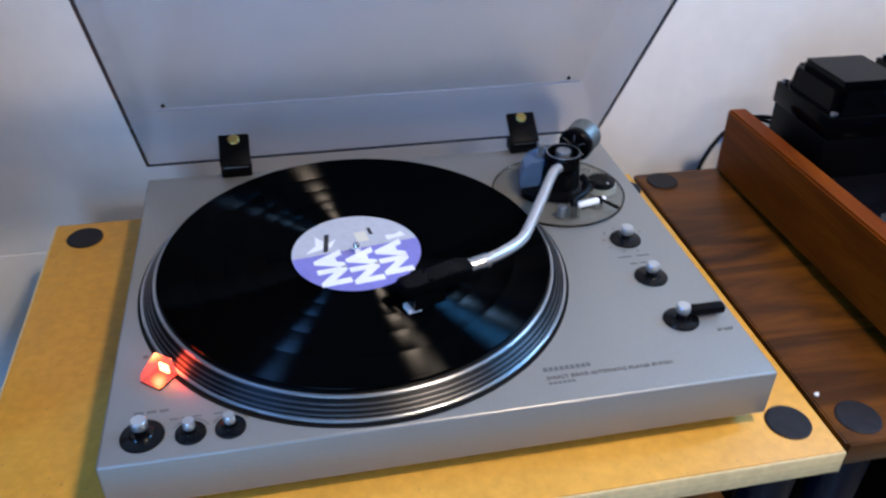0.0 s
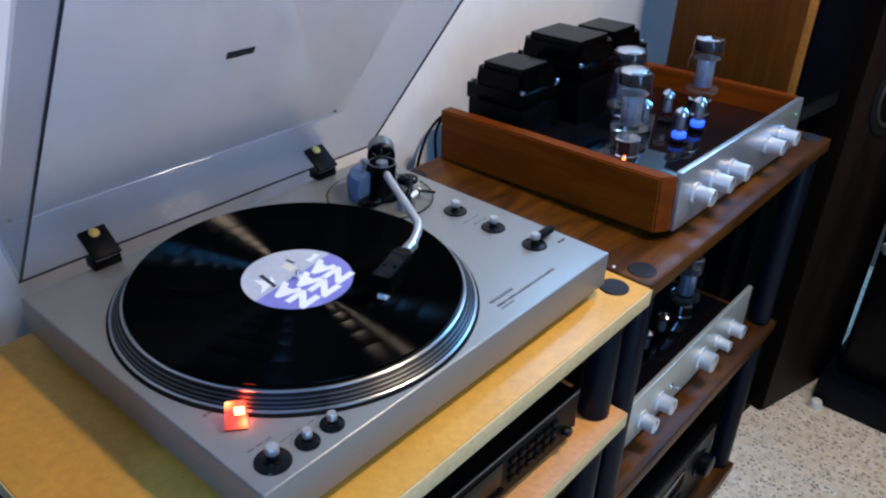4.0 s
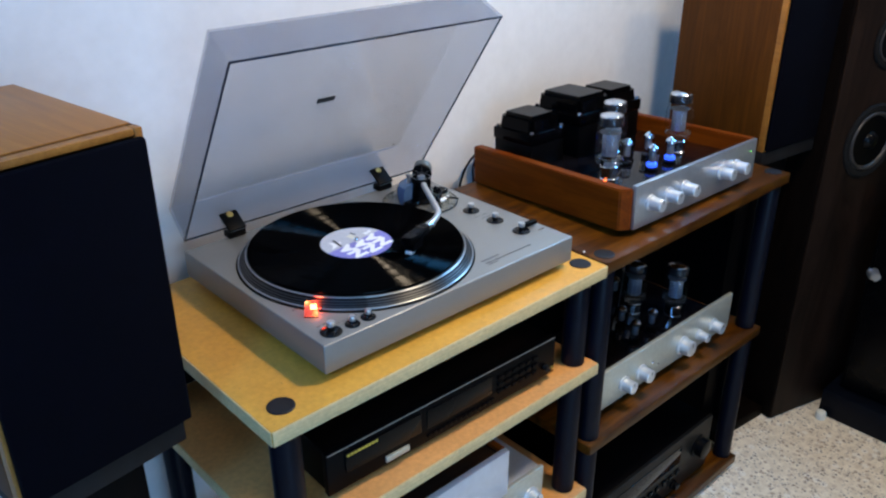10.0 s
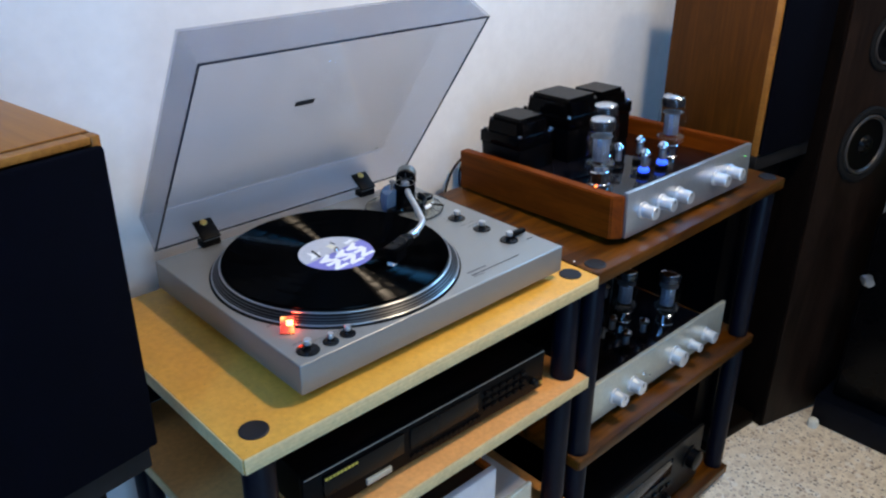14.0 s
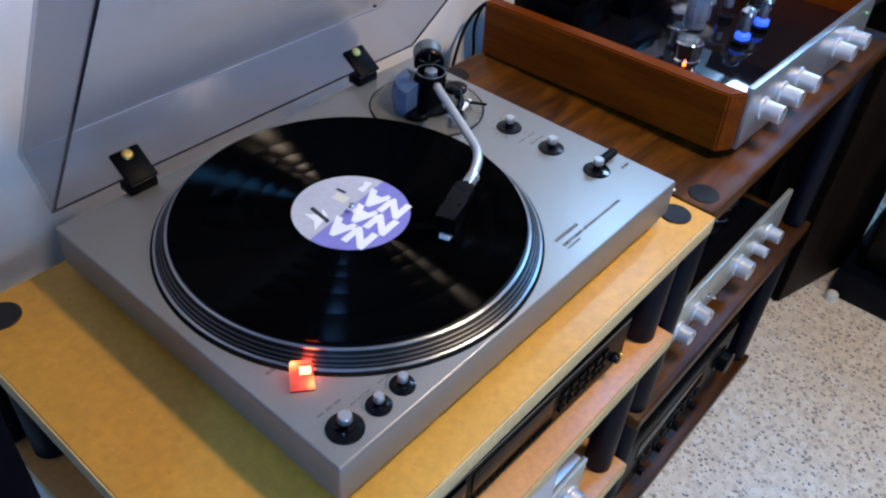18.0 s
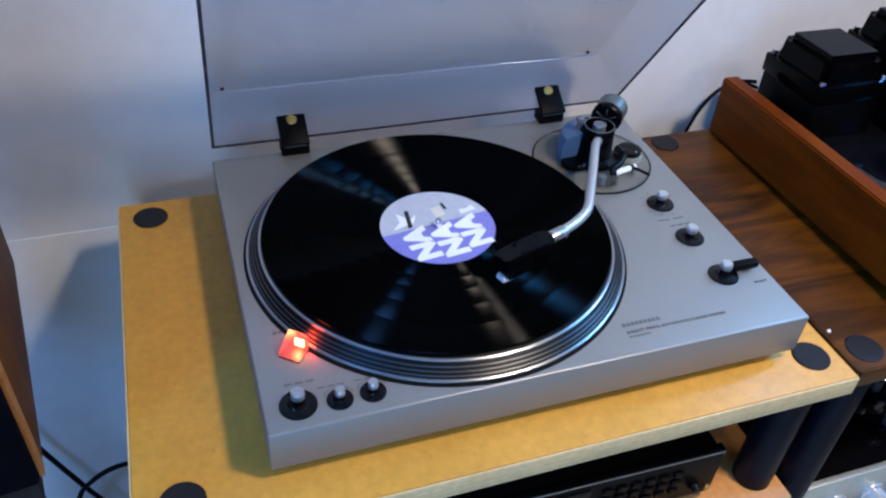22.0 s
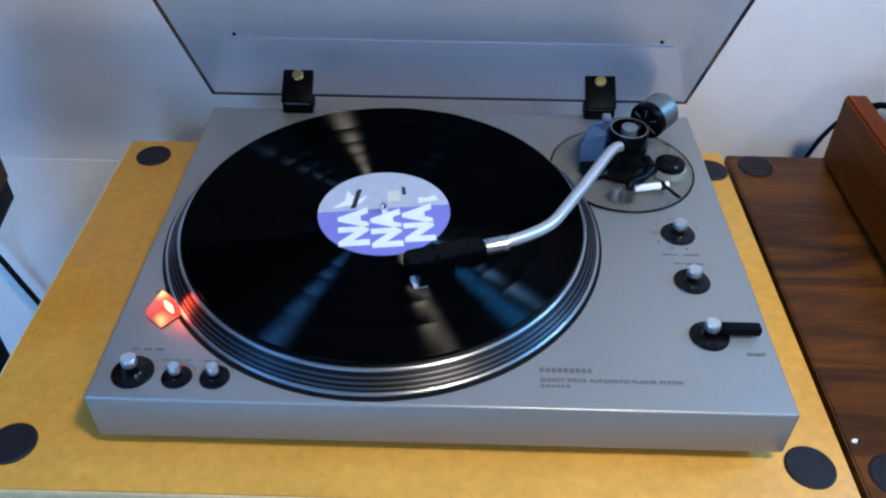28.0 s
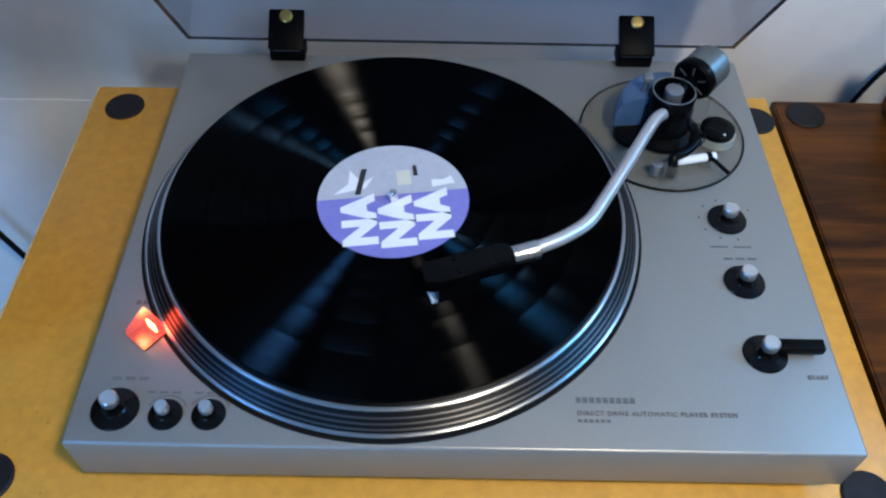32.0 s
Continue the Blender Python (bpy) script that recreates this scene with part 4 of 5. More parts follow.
prof += [(0.0600, 0.0020), (0.0545, 0.0018), (0, 0.0018)]
ring_part("vinyl_disc", prof, M_VINYL, rec, (0, 0, 0), 160, "black grooved vinyl")


def half_disc(r, a0, a1, z0, z1, name, mat):
    n = 40
    out = [(r * math.cos(radians(a0 + (a1 - a0) * k / n)), r * math.sin(radians(a0 + (a1 - a0) * k / n))) for k in range(n + 1)]
    return part(name, prism(B(), out, z0, z1), mat, rec, "")


half_disc(0.0520, 4, 176, 0.0018, 0.0023, "label_paper", M_GREYPAPER)["label"] = "grey half of the paper label"
half_disc(0.0520, 176, 364, 0.0018, 0.0023, "label_paper", M_PURPLE)["label"] = "purple half of the paper label"
turned = pose(0, 0, 0, 0, 0, 90)
for k, x in enumerate((-0.0285, -0.0035, 0.0215)):
    lettering("label_word", "NA", 0.0295, Matrix.Translation((x + 0.0140, -0.0435 if k == 1 else -0.0395, 0.0025)) @ turned, M_WHITE, rec, 0.0018, 1.0)
part("label_mark", prism(B(), [(-0.040, 0.008), (-0.018, 0.012), (-0.012, 0.022), (-0.020, 0.017), (-0.028, 0.030), (-0.030, 0.017)], 0.0023, 0.0025), M_WHITE, rec)
part("label_mark", prism(B(), [(-0.026, 0.006), (-0.022, 0.006), (-0.016, 0.030), (-0.020, 0.030)], 0.0025, 0.0027), M_INK, rec)
part("label_mark", prism(B(), [(0.004, 0.012), (0.014, 0.012), (0.014, 0.026), (0.004, 0.026)], 0.0023, 0.0025), M_CREAM, rec)
part("label_mark", prism(B(), [(0.028, 0.008), (0.044, 0.010), (0.042, 0.017), (0.036, 0.014), (0.028, 0.015)], 0.0023, 0.0025), M_WHITE, rec)
part("label_mark", prism(B(), [(0.016, 0.020), (0.019, 0.020), (0.019, 0.030), (0.016, 0.030)], 0.0023, 0.0025), M_INK, rec)

# ---- valve amplifier on the walnut rack ----


M_GETTER = material("getter_mirror", (0.02, 0.02, 0.024), 0.10, 0.3)
# Grey anode metal, brightened bluish to paint the window's reflection on it.
M_ANODE = plain("anode_metal_blue_sheen", (0.42, 0.48, 0.58), 0.36, 0.8, vary=0.2, scale=200)


def power_valve(parent, x, y, z, s=1.0, lit=True):
    at = Matrix.Translation((x, y, z)) @ Matrix.Diagonal((1.04, 1.04, 1.12, 1))
    v = part("power_valve", lathe(B(), [(0, 0), (0.0175 * s, 0), (0.018 * s, 0.003), (0.0172 * s, 0.004), (0, 0.004)], 28, at), M_CHROME, parent, "large glass power valve")
    part("valve_base", lathe(B(), [(0, 0.004), (0.0165 * s, 0.004), (0.0168 * s, 0.022), (0.0150 * s, 0.0235), (0, 0.0235)], 28, at), M_CHROME, v, "polished metal valve base")
    g = part("valve_glass", lathe(B(), [(0.0150 * s, 0.0238), (0.0225 * s, 0.0265), (0.0248 * s, 0.030), (0.0252 * s, 0.036), (0.0252 * s, 0.073), (0.0240 * s, 0.078), (0.0218 * s, 0.081), (0.0215 * s, 0.086), (0.0216 * s, 0.091), (0.0216 * s, 0.100), (0.0202 * s, 0.1055), (0.010 * s, 0.1085), (0, 0.109)], 32, at), M_TUBEGLASS, v)
    part("valve_floor", lathe(B(), [(0.0215 * s, 0.0335), (0.0238 * s, 0.0345), (0.0238 * s, 0.0365), (0.0210 * s, 0.0365), (0.0120 * s, 0.0350), (0.0120 * s, 0.0335)], 28, at), M_CLEAR, v, "pale glass foot")
    part("anode", lathe(B(), [(0, 0.040), (0.0130 * s, 0.040), (0.0136 * s, 0.042), (0.0136 * s, 0.074), (0.0130 * s, 0.076), (0, 0.076)], 8, at), M_ANODE, v, "grey metal anode with a blue window sheen in its colour")
    for dx in (-0.0152 * s, 0.0152 * s):
        part("anode_fin", box(B(), x + dx - 0.0008, y - 0.0045, z + 0.047, x + dx + 0.0008, y + 0.0045, z + 0.084, 0.0003), M_ANODE, v)
    part("getter", lathe(B(), [(0.0204 * s, 0.0890), (0.0207 * s, 0.092), (0.0207 * s, 0.1000), (0.0196 * s, 0.1030), (0.0190 * s, 0.1020), (0.0200 * s, 0.0995), (0.0200 * s, 0.0890)], 28, at), M_GETTER, v, "dark mirrored getter band")
    part("getter_top", lathe(B(), [(0.0194 * s, 0.1035), (0.0180 * s, 0.1055), (0.0098 * s, 0.1077), (0, 0.1082), (0, 0.1074), (0.0095 * s, 0.1069), (0.0175 * s, 0.1048), (0.0186 * s, 0.1032)], 28, at), M_CHROME, v, "silvered dome")
    part("spacer", lathe(B(), disc(0.0185 * s, 0.0775, 0.0783), 20, at), M_FAINT, v)
    if lit:
        part("heater", lathe(B(), disc(0.0022, -0.0002, 0.0028), 10, Matrix.Translation((x - 0.019 * s, y - 0.008, z + 0.001))), M_ORANGE, v, "glowing orange heater")
    return v


def small_valve(parent, x, y, z, glow_mat=None, s=1.0):
    at = Matrix.Translation((x, y, z))
    v = part("small_valve", lathe(B(), disc(0.0118 * s, 0, 0.007, 0.0008), 24, at), M_BLACK, parent, "small glass signal valve")
    if glow_mat:
        part("valve_glow", lathe(B(), [(0.0060 * s, 0.0085), (0.0098 * s, 0.0095), (0.0100 * s, 0.0150), (0.0070 * s, 0.0175), (0.0, 0.0180), (0, 0.0085)], 24, at), glow_mat, v, "blue-lit valve foot")
    part("valve_glass", lathe(B(), [(0.0108 * s, 0.0072), (0.0112 * s, 0.012), (0.0112 * s, 0.040), (0.0100 * s, 0.047), (0.0060 * s, 0.0505), (0.002 * s, 0.053), (0, 0.0545)], 24, at), M_TUBEGLASS, v)
    part("anode", lathe(B(), disc(0.0062 * s, 0.0185, 0.038, 0.0006), 12, at), M_MIRRORGREY, v)
    part("getter", lathe(B(), [(0.0104 * s, 0.0415), (0.0096 * s, 0.0463), (0.0056 * s, 0.0496), (0.0016 * s, 0.052), (0, 0.0522), (0, 0.049), (0.0054 * s, 0.0485), (0.0092 * s, 0.0455)], 20, at), M_CHROME, v, "silvered getter top")
    return v


def transformer(parent, x0, x1, y0, y1, z, zf, zt):
    """A shrouded transformer: lower bell, core flange with bolts, tapered upper bell."""
    t = part("transformer", box(B(), x0 + 0.002, y0 + 0.002, z, x1 - 0.002, y1 - 0.002, zf - 0.0225, 0.002), M_MATT, parent, "black enamelled transformer")
    part("core", box(B(), x0, y0, zf - 0.022, x1, y1, zf, 0.0012), M_TRAFO, t)
    bm = B()
    i, j = 0.006, 0.009
    lo = [bm.verts.new(p) for p in ((x0 + i, y0 + i, zf + 0.0003), (x1 - i, y0 + i, zf + 0.0003), (x1 - i, y1 - i, zf + 0.0003), (x0 + i, y1 - i, zf + 0.0003))]
    hi = [bm.verts.new(p) for p in ((x0 + j, y0 + j, zt), (x1 - j, y0 + j, zt), (x1 - j, y1 - j, zt), (x0 + j, y1 - j, zt))]
    bm.faces.new(lo[::-1]), bm.faces.new(hi)
    for k in range(4):
        bm.faces.new([lo[k], lo[(k + 1) % 4], hi[(k + 1) % 4], hi[k]])
    low = set(lo)
    bmesh.ops.bevel(bm, geom=[e for e in bm.edges if not (e.verts[0] in low and e.verts[1] in low)], offset=0.0080, segments=6, affect="EDGES")
    part("bell_cover", bm, M_TRAFO, t, "rounded black bell cover")
    for bx in (x0 + 0.006, x1 - 0.006):
        for by in (y0 + 0.006, y1 - 0.006):
            part("bolt", lathe(B(), disc(0.0036, zf, zf + 0.005, 0.0006), 6, Matrix.Translation((bx, by, 0))), M_CHROME, t, "bright bolt head")
    return t


def panel_knob(parent, x, y, z, r, length, mat, name="knob"):
    m = aim((x, y, z), (0, -1, 0))
    k = part(name, lathe(B(), [(0, 0), (r * 1.22, 0), (r * 1.22, 0.003), (r * 1.0, 0.0045), (r * 0.96, length - 0.001), (r * 0.88, length), (0, length + 0.0002)], 32, m), mat, parent)
    part("pointer", box(B(), -0.0005, r * 0.25, length + 0.0001, 0.0005, r * 0.85, length + 0.0007), M_INK, k).matrix_basis = m
    return k


AMP = (0.7725, 0.625, TOP)
amp = thing("valve_amplifier", AMP, "valve amplifier with wooden cheeks and silver front, on walnut rack", "amplifier")
amp.matrix_world = pose(AMP[0] + 0.003, AMP[1], AMP[2] - 0.006, -1.75, 0, -1.0)
ax0, ax1, ay0, ay1 = 0.556 - AMP[0], 0.982 - AMP[0], 0.4325 - AMP[1], 0.792 - AMP[1]
for sgn, (a, b) in ((-1, (ax0, ax0 + 0.021)), (1, (ax1 - 0.021, ax1))):
    bm = B()
    c = 0.012
    if sgn < 0:
        prism(bm, [(a, ay0 + c), (b - 0.004, ay0), (b, ay0), (b, ay1), (a, ay1)], 0.0125, 0.0855)
    else:
        prism(bm, [(a, ay0), (a + 0.004, ay0), (b, ay0 + c), (b, ay1), (a, ay1)], 0.0125, 0.0855)
    bmesh.ops.bevel(bm, geom=list(bm.edges), offset=0.002, segments=2, affect="EDGES")
    part("wooden_cheek", bm, M_CASE, amp, "reddish-brown solid wood side cheek")
part("front_panel", box(B(), ax0 + 0.0215, ay0 - 0.004, 0.0125, ax1 - 0.0215 + 0.0, ay0 + 0.004, 0.0905, 0.001), M_PANEL, amp, "brushed silver front panel")
DECK = 0.0535
part("deck", box(B(), ax0 + 0.0215, ay0 + 0.0045, 0.016, ax1 - 0.0215, ay1 - 0.004, DECK, 0.001), M_GLOSS, amp, "glossy black top deck")
for fx in (ax0 + 0.04, ax1 - 0.04):
    for fy, low in ((ay0 + 0.03, 0.0015), (ay1 - 0.03, 0.0118)):
        part("foot", lathe(B(), disc(0.017, low, 0.0165, 0.0015), 20, Matrix.Translation((fx, fy, 0))), M_RUBBER, amp)
for kx in (0.620, 0.672, 0.722, 0.841, 0.890):
    panel_knob(amp, kx - AMP[0], ay0 - 0.0042, 0.0515, 0.0115, 0.026, M_WHITE_KNOB)
part("power_led", lathe(B(), disc(0.0013, 0, 0.0010), 12, aim((0.940 - AMP[0], ay0 - 0.0042, 0.070), (0, -1, 0))), M_GREEN, amp, "tiny green power light")


def AX_(x, y):
    return x - AMP[0], y - AMP[1]


for x, y in ((0.662, 0.550), (0.742, 0.604), (0.884, 0.555)):
    power_valve(amp, *AX_(x, y), DECK, lit=x < 0.7)
for x, y, g in ((0.752, 0.520, M_BLUE), (0.812, 0.522, M_BLUE), (0.748, 0.574, None), (0.812, 0.572, None)):
    small_valve(amp, *AX_(x, y), DECK, g)
for x0, x1, y0, y1, zf, zt in ((0.598, 0.694, 0.680, 0.780, 0.120, 0.150), (0.712, 0.820, 0.662, 0.784, 0.138, 0.170), (0.834, 0.932, 0.680, 0.780, 0.131, 0.160)):
    transformer(amp, x0 - AMP[0], x1 - AMP[0], y0 - AMP[1], y1 - AMP[1], DECK, zf, zt)

# ---- second valve amplifier on the middle walnut shelf ----
A2 = (0.757, 0.60, 0.398)
amp2 = thing("valve_preamplifier", A2, "low valve amplifier with champagne metal front, on walnut shelf", "amplifier")
part("front_panel", box(B(), -0.222, 0.432 - A2[1], 0.026, 0.222, 0.440 - A2[1], 0.106, 0.001), M_CHAMP, amp2, "champagne-coloured metal front panel")
part("chassis", box(B(), -0.212, 0.4405 - A2[1], 0.016, 0.212, 0.745 - A2[1], 0.060, 0.002), M_GLOSS, amp2, "black chassis")
for fx in (-0.18, 0.18):
    for fy in (-0.13, 0.11):
        part("foot", lathe(B(), disc(0.016, 0, 0.016, 0.002), 18, Matrix.Translation((fx, fy, 0))), M_RUBBER, amp2)
for x, r in ((0.600, 0.0125), (0.655, 0.0135), (0.795, 0.0165), (0.855, 0.0095), (0.910, 0.0125)):
    panel_knob(amp2, x - A2[0], 0.4318 - A2[1], 0.056, r, 0.024, M_WHITE_KNOB)
part("toggle", lathe(B(), [(0, 0), (0.004, 0), (0.004, 0.002), (0.0015, 0.003), (0.0022, 0.014), (0, 0.015)], 14, aim((0.690 - A2[0], 0.4318 - A2[1], 0.062), (0, -1, 0.2))), M_CHROME, amp2, "small chrome toggle switch")
for x, y in ((0.826, 0.575), (0.880, 0.510)):
    power_valve(amp2, x - A2[0], y - A2[1], 0.060, lit=False)
for x, y in ((0.728, 0.500), (0.790, 0.503), (0.754, 0.552), (0.850, 0.640)):
    small_valve(amp2, x - A2[0], y - A2[1], 0.060)
transformer(amp2, -0.16, -0.05, 0.06, 0.14, 0.060, 0.12, 0.15)
transformer(amp2, 0.02, 0.15, 0.06, 0.14, 0.060, 0.13, 0.16)

# ---- receiver on the lowest walnut shelf ----
RC = (0.762, 0.58, 0.038)
rcv = thing("receiver", RC, "black stereo receiver with dark grey front, on lowest shelf", "receiver")
part("case", box(B(), -0.212, 0.4365 - RC[1], 0.014, 0.212, 0.16, 0.150, 0.003), M_MATT, rcv)
part("front_panel", box(B(), -0.215, 0.428 - RC[1], 0.012, 0.215, 0.436 - RC[1], 0.154, 0.0015), plain("dark_grey_panel", (0.010, 0.0098, 0.009), 0.4, 0.3, vary=0.1, Specular_IOR_Level=0.25), rcv, "dark grey front panel")
part("display", box(B(), -0.150, 0.4262 - RC[1], 0.088, 0.090, 0.4279 - RC[1], 0.132, 0.0005), M_GLOSS, rcv, "black display window")
panel_knob(rcv, 0.165, 0.4278 - RC[1], 0.092, 0.023, 0.022, M_BLACK, "volume_knob")
for k in range(9):
    part("button", box(B(), -0.13 + k * 0.026, 0.4235 - RC[1], 0.058, -0.13 + k * 0.026 + 0.014, 0.4279 - RC[1], 0.068, 0.0006), M_BLACK, rcv)
for k in range(4):
    panel_knob(rcv, -0.12 + k * 0.065, 0.4278 - RC[1], 0.034, 0.009, 0.014, M_BLACK)
for fx in (-0.17, 0.17):
    for fy in (-0.12, 0.12):
        part("foot", lathe(B(), disc(0.018, 0, 0.014, 0.002), 18, Matrix.Translation((fx, fy, 0))), M_RUBBER, rcv)

# ---- CD player on the middle yellow shelf ----
CD = (0.161, 0.564, 0.578)
cd = thing("cd_player", CD, "slim black CD player with small buttons, on peach shelf", "CD player", turn=-1.2)
CF = -0.140
part("case", box(B(), -0.212, CF + 0.010, 0.014, 0.212, 0.150, 0.078, 0.002), M_MATT, cd)
part("front_panel", box(B(), -0.2155, CF, 0.013, 0.2155, CF + 0.0095, 0.080, 0.0015), M_MATT, cd, "black plastic front panel")
part("front_lip", box(B(), -0.214, CF - 0.0006, 0.0765, 0.214, CF - 0.0001, 0.0782), M_MIRRORGREY, cd, "thin bright upper edge")
part("disc_tray", box(B(), -0.188, CF - 0.003, 0.038, -0.062, CF - 0.0002, 0.070, 0.0006), M_BLACK, cd, "glossy black disc tray")
part("badge", box(B(), -0.124, CF - 0.0040, 0.020, -0.084, CF - 0.0002, 0.029, 0.0005), M_CHAMP, cd, "pale badge")
bm = B()
for k in range(9):
    box(bm, -0.186 + k * 0.0056, CF - 0.0035, 0.0635, -0.186 + k * 0.0056 + 0.0042, CF - 0.0031, 0.0672)
part("brand_bar", bm, M_OCHRE, cd, "row of gold printed bars")
part("display", box(B(), -0.050, CF - 0.0015, 0.036, 0.075, CF - 0.0002, 0.068, 0.0006), M_BLACK, cd, "dark display window")
for row in range(3):
    for k in range(6):
        part("button", box(B(), 0.088 + k * 0.015, CF - 0.003, 0.030 + row * 0.013, 0.088 + k * 0.015 + 0.010, CF - 0.0002, 0.030 + row * 0.013 + 0.006, 0.0005), M_MATT, cd)
for k in range(14):
    part("button", box(B(), -0.050 + k * 0.0095, CF - 0.0025, 0.022, -0.050 + k * 0.0095 + 0.007, CF - 0.0002, 0.027, 0.0004), M_MATT, cd)
part("headphone_jack", lathe(B(), disc(0.0035, 0, 0.003, 0.0004), 16, aim((0.2085, CF - 0.0001, 0.024), (0, -1, 0))), M_BRASS, cd, "small brass headphone socket")
panel_knob(cd, 0.192, CF - 0.0001, 0.032, 0.005, 0.008, M_BLACK, "level_knob")
for fx in (-0.18, 0.18):
    for fy in (-0.11, 0.12):
        part("foot", lathe(B(), disc(0.018, 0, 0.014, 0.002), 20, Matrix.Translation((fx, fy, 0))), M_RUBBER, cd)

# ---- silver unit on the third yellow shelf ----
SU = (0.19, 0.60, 0.31)
su = thing("silver_unit", SU, "silver metal hi-fi unit with pale front, on peach shelf", "hi-fi unit")
part("case", box(B(), -0.17, -0.175, 0.012, 0.17, 0.15, 0.095, 0.002), M_WHITE_KNOB, su, "silver metal case")
part("front_plate", box(B(), -0.172, -0.183, 0.008, 0.172, -0.1755, 0.098, 0.0015), M_CHAMP, su)
panel_knob(su, 0.140, -0.1832, 0.05, 0.015, 0.018, M_WHITE_KNOB)
panel_knob(su, 0.080, -0.1832, 0.05, 0.010, 0.014, M_WHITE_KNOB)
for fx in (-0.14, 0.14):
    for fy in (-0.13, 0.12):
        part("foot", lathe(B(), disc(0.015, 0, 0.012, 0.002), 18, Matrix.Translation((fx, fy, 0))), M_RUBBER, su)
sb = thing("wooden_cased_unit", (0.165, 0.59, 0.405), "small black unit with pale front plate, on silver unit", "hi-fi unit")
part("case", box(B(), -0.19, -0.165, 0.004, 0.095, 0.13, 0.082, 0.002), M_GLOSS, sb, "glossy black case")
part("front_plate", box(B(), -0.20, -0.176, 0.0, 0.105, -0.1655, 0.088, 0.001), plain("pale_front_plate", (0.55, 0.60, 0.66), 0.4, 0.3, vary=0.05), sb, "pale bluish-white front plate")
part("wooden_cheek", box(B(), 0.0955, -0.165, 0.0, 0.108, 0.13, 0.086, 0.002), M_CASE, sb, "reddish wood cheek")
panel_knob(sb, -0.04, -0.1762, 0.055, 0.009, 0.014, M_BLACK)

# ---- bookshelf loudspeakers on stands ----


def bookshelf(at, turn, label):
    s = thing("bookshelf_speaker", at, label, "loudspeaker", "pair of bookshelf speakers", turn)
    w, d, h = 0.095, 0.254, 0.336
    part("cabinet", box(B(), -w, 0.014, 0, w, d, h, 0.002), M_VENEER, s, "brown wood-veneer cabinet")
    # Thin paler sheet puts the light on the top into its colour.
    part("lit_top_veneer", box(B(), -w + 0.0025, 0.0165, h - 0.001, w - 0.0025, d - 0.0025, h + 0.0012, 0.0004), M_VENEER_LIT_TOP, s)
    fr = part("front_frame", box(B(), -w, 0.0, 0, -w + 0.009, 0.0138, h, 0.0015), M_VENEER_LIT_TOP, s, "lighter solid wood lipping")
    part("frame_side", box(B(), w - 0.009, 0.0, 0, w, 0.0138, h, 0.0015), M_VENEER_LIT_TOP, fr)
    part("frame_top", box(B(), -w + 0.0092, 0.0, h - 0.007, w - 0.0092, 0.0138, h, 0.0008), M_VENEER_LIT_TOP, fr)
    part("frame_bottom", box(B(), -w + 0.0092, 0.0, 0, w - 0.0092, 0.0138, 0.009, 0.0015), M_VENEER_LIT_TOP, fr)
    part("grille", box(B(), -w + 0.0025, -0.010, 0.004, w - 0.0025, -0.0003, h - 0.0075, 0.004), M_GRILLE, s, "black cloth grille")
    return s


def stand(at, turn, high, label, left=-0.056, right=0.0534, back=0.193, half=0.0885):
    s = thing("speaker_stand", at, label, "speaker stand", "pair of speaker stands", turn)
    part("top_plate", box(B(), -half, 0.004, high - 0.030, half, 0.262, high, 0.002), M_DARKPLY, s, "dark grey top board")
    part("column", box(B(), left, 0.0485, 0.030, right, back, high - 0.0302, 0.003), M_MATT, s, "black column")
    part("front_panel", box(B(), -0.046, 0.030, 0.030, 0.046, 0.048, high - 0.0302, 0.002), M_MATT, s, "black front board")
    part("base_plate", box(B(), -0.098, -0.004, 0, 0.098, 0.27, 0.0298, 0.003), M_DARKWOOD, s, "dark wooden base")
    return s


SH = 0.767
bookshelf((-0.2937, 0.4614, SH), 8.2, "wood-veneer speaker with black grille, beside the yellow rack")
stand((-0.2937, 0.4614, 0), 8.2, SH, "black speaker stand with a dark top board beside the yellow rack")
bookshelf((1.218, 0.479, SH), -6.6, "wood-veneer bookshelf speaker with black grille, beside the walnut rack")
# Column widened and deepened past its board, standing in for shade behind it.
stand((1.218, 0.472, 0), -6.6, SH, "black speaker stand beside the walnut rack", -0.092, 0.078, 0.350, 0.098)

# ---- tall floor loudspeaker ----
fs = thing("floor_speaker", (1.312, 0.432, 0), "tall dark oak floor speaker with black drivers", "loudspeaker", turn=-15)
part("cabinet", box(B(), 0, 0.004, 0, 0.29, 0.345, 1.45, 0.004), M_DARKWOOD, fs, "dark oak veneer cabinet, its unlit side put into the colour")
part("baffle", box(B(), 0.004, 0.0, 0.004, 0.286, 0.0038, 1.446, 0.001), M_BAFFLE, fs, "dark walnut veneer baffle")


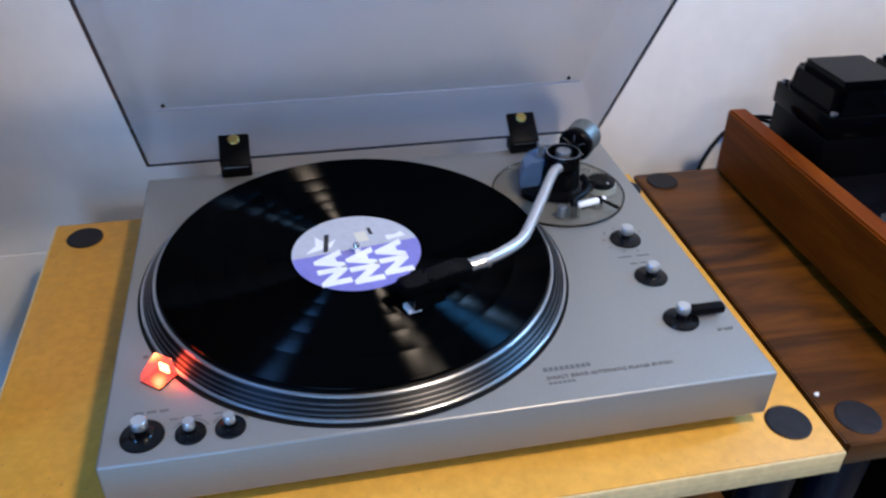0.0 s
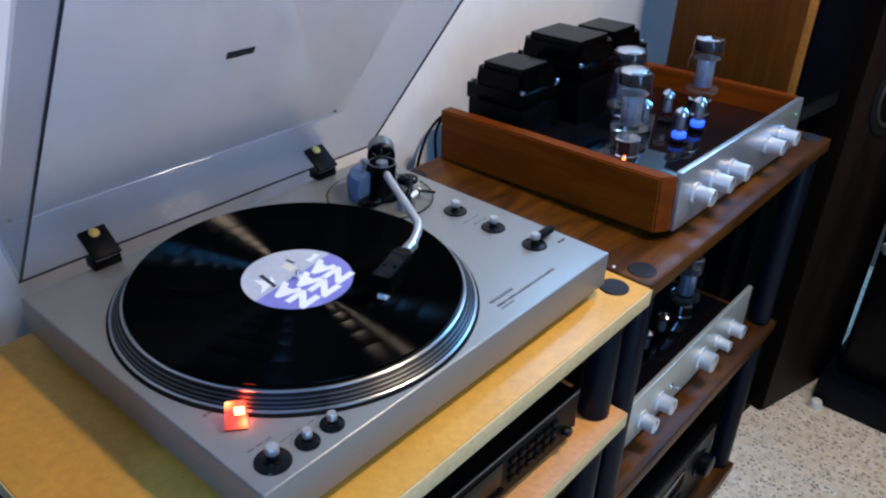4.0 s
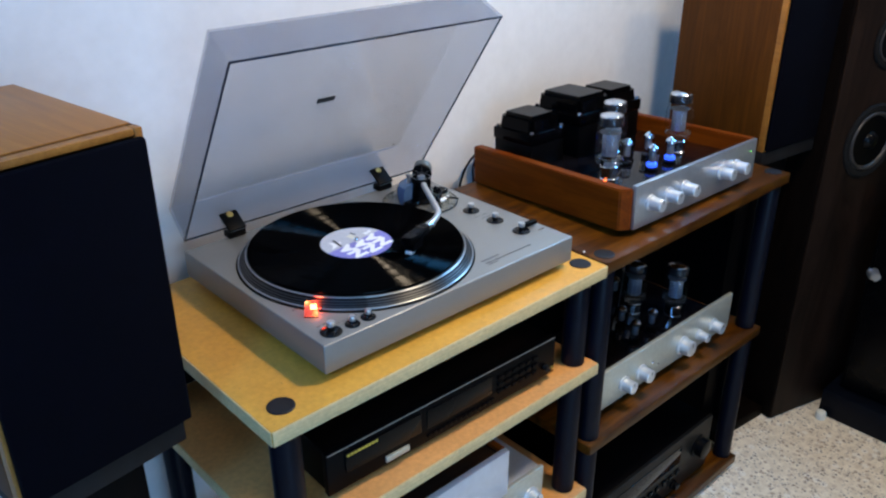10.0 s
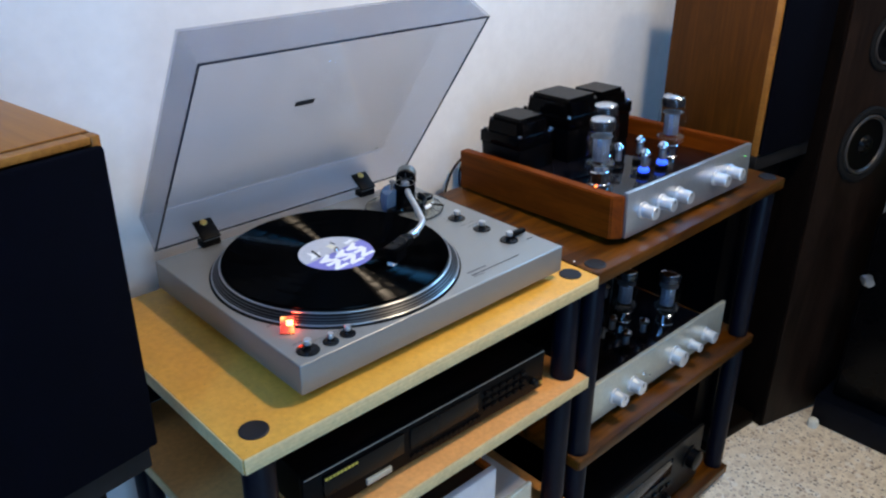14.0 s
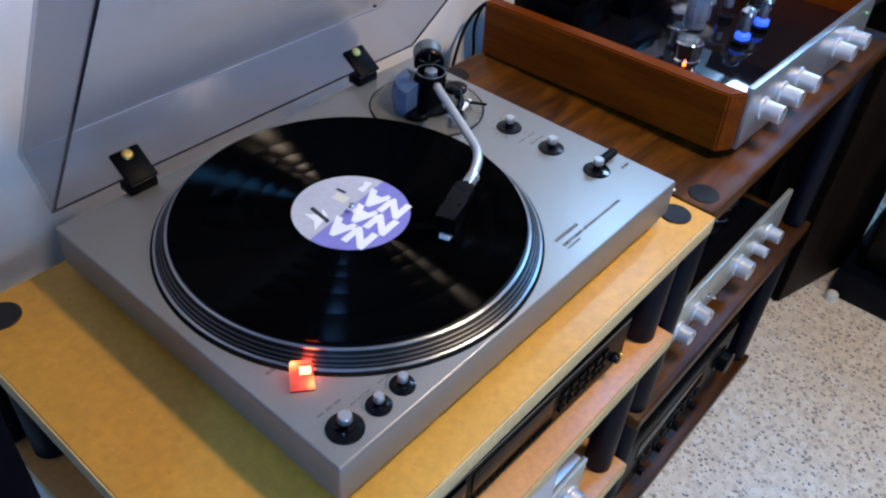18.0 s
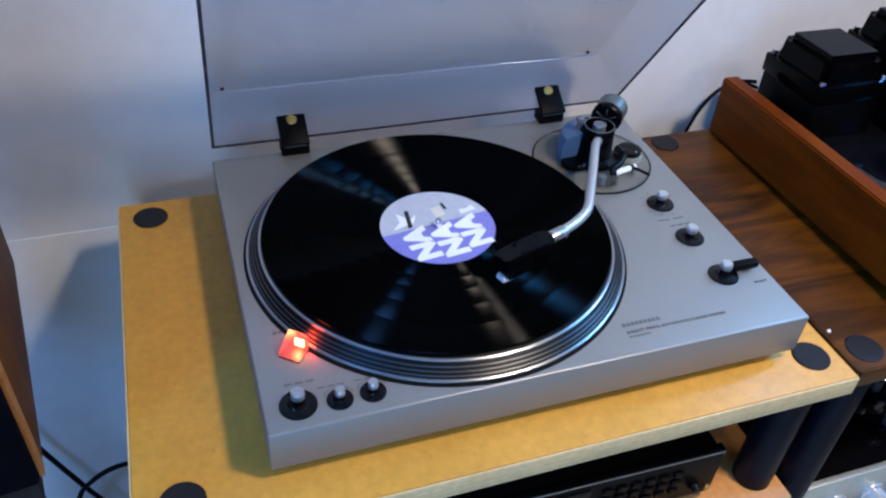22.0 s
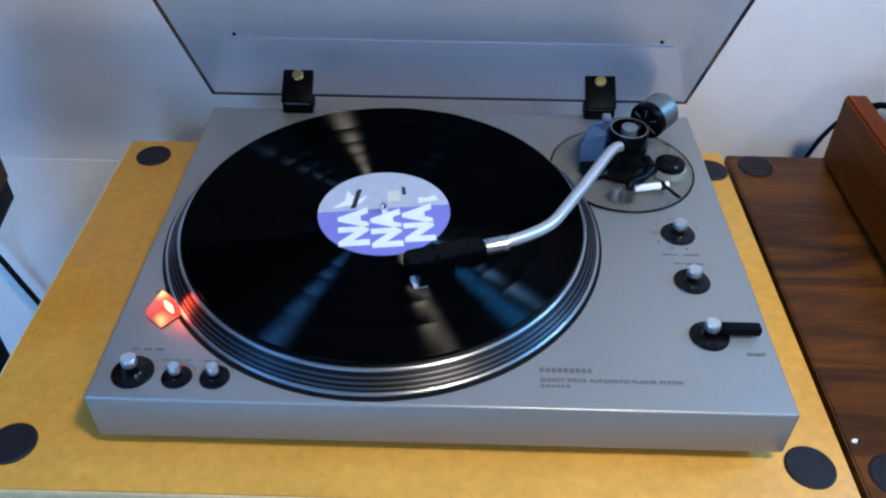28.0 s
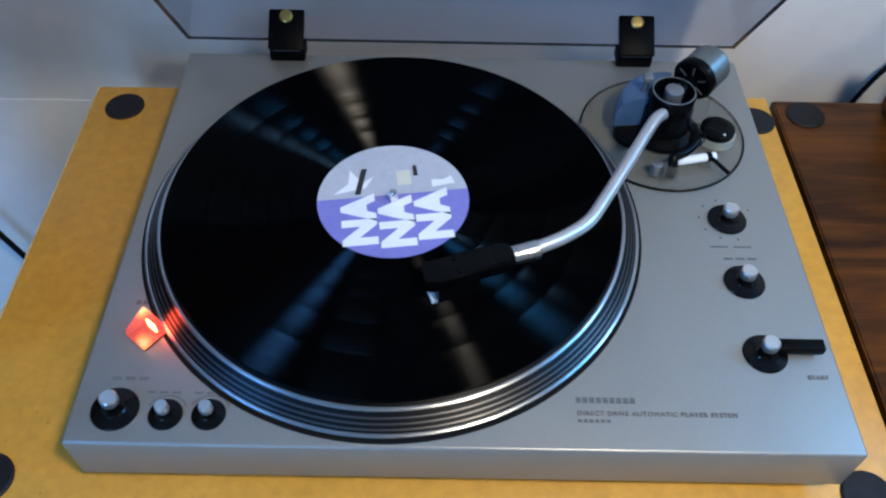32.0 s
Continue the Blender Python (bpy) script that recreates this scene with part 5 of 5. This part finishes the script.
def driver(x, z, r, name):
    m = aim((x, -0.0002, z), (0, -1, 0))
    d = part(name, lathe(B(), [(r * 0.80, 0), (r, 0), (r, 0.004), (r * 0.95, 0.0065), (r * 0.84, 0.006), (r * 0.80, 0.002)], 40, m), M_RUBBER, fs, "black driver with a dull brown surround")
    part("surround", lathe(B(), [(r * 0.68, 0.001), (r * 0.70, 0.0055), (r * 0.735, 0.0075), (r * 0.775, 0.0070), (r * 0.798, 0.003), (r * 0.80, 0.001)], 40, m), M_RIM, d)
    part("cone", lathe(B(), [(r * 0.70, 0.0015), (r * 0.45, 0.0010), (r * 0.24, 0.0005), (r * 0.24, 0), (r * 0.70, 0)], 40, m), M_MATT, d)
    part("dust_cap", lathe(B(), [(r * 0.25, 0.0008), (r * 0.22, 0.006), (r * 0.12, 0.012), (0, 0.0135)], 28, m), M_BLACK, d)


driver(0.145, 0.745, 0.088, "woofer")
driver(0.145, 0.975, 0.062, "midrange")
part("tweeter_plate", box(B(), 0.085, -0.005, 1.075, 0.205, -0.0002, 1.20, 0.003), M_BLACK, fs, "black tweeter plate")
part("tweeter", lathe(B(), [(0.022, 0), (0.020, 0.004), (0.012, 0.009), (0, 0.011)], 24, aim((0.145, -0.0052, 1.137), (0, -1, 0))), M_MIRRORGREY, fs)

# ---- black cabinet on its plinth, with odds and ends ----
bc = thing("black_cabinet", (1.70, 0.035, 0), "low black cabinet on a dark navy plinth, on the terrazzo floor", "cabinet")
part("plinth", box(B(), -0.265, -0.42, 0, 0.25, 0.325, 0.078, 0.004), plain("navy_plinth", (0.0016, 0.0030, 0.0065), 0.45, vary=0.3, Specular_IOR_Level=0.12), bc, "dark navy plinth")
part("body", box(B(), -0.225, -0.40, 0.0782, 0.25, 0.300, 0.58, 0.004), M_MATT, bc)
part("door", box(B(), -0.231, -0.39, 0.09, -0.2255, 0.290, 0.57, 0.002), M_BLACK, bc)
ft = solid("stone_wedge", lathe(B(), [(0, 0), (0.013, 0), (0.015, 0.006), (0.013, 0.020), (0.008, 0.024), (0, 0.025)], 9), M_CREAM, "small beige stopper on the floor beside the plinth", "stopper")
ft.matrix_world = pose(1.418, 0.345, 0.0)
cr = thing("storage_crate", (1.62, 0.21, 0.58), "wooden crate with a yellow-green side, on the black cabinet", "crate")
part("side", box(B(), -0.10, -0.12, 0, 0.10, 0.12, 0.19, 0.003), plain("olive_board", (0.22, 0.17, 0.02), 0.5, vary=0.2), cr, "yellow-green side")
part("top_board", box(B(), -0.11, -0.13, 0.1902, 0.11, 0.13, 0.215, 0.003), M_CASE, cr)
bag = B()
bmesh.ops.create_icosphere(bag, subdivisions=3, radius=0.015)
for v in bag.verts:
    v.co *= 1 + 0.55 * noise.noise(v.co * 80) + 0.25 * noise.noise(v.co * 190)
    v.co.x *= 0.35
hb = solid("crumpled_foil", bag, M_MIRRORGREY, "crumpled silver foil stuck to the black cabinet door", "foil")
hb.matrix_world = pose(1.457, 0.315, 0.425)

# ---- cables ----
c1 = thing("mains_cable", (0.565, 0.845, TOP), "two black cables behind the valve amplifier", "cable")
part("cable_run", pipe(B(), [(0.075, -0.020, 0.045), (0.052, -0.004, 0.038), (0.027, 0.005, 0.010), (0.008, 0.006, -0.038), (0.000, 0.008, -0.10), (0.000, 0.010, -0.30)], 0.0024, 10, 8), M_RUBBER, c1)
part("cable_run", pipe(B(), [(0.080, -0.020, 0.036), (0.062, 0.000, 0.034), (0.048, 0.005, 0.006), (0.052, 0.006, -0.040), (0.055, 0.008, -0.10), (0.055, 0.010, -0.30)], 0.0020, 10, 8), M_RUBBER, c1)
c2 = thing("speaker_cable", (-0.30, 0.845, 0), "black cable hanging along the wall behind the stand", "cable")
part("cable_run", pipe(B(), [(-0.115, -0.075, 0.74), (-0.085, -0.010, 0.60), (-0.055, 0.0, 0.49), (-0.006, 0.0, 0.33), (0.06, -0.01, 0.19), (0.15, -0.02, 0.13), (0.19, -0.02, 0.22), (0.15, -0.016, 0.29), (0.087, -0.012, 0.306), (0.036, -0.012, 0.287), (0.005, -0.012, 0.235), (-0.01, -0.012, 0.08), (0.10, -0.02, 0.012), (0.30, -0.05, 0.012)], 0.0036, 10, 8), M_RUBBER, c2)

scrap = solid("paper_scrap", prism(B(), [(-0.0022, -0.0010), (0.0006, -0.0020), (0.0028, 0.0), (0.0010, 0.0014), (-0.0018, 0.0010)], 0, 0.0008), M_WHITE, "tiny white paper scrap on the walnut shelf", "paper scrap")
scrap.matrix_world = pose(0.4725, 0.452, TOP + 0.0002, 0, 0, 20)
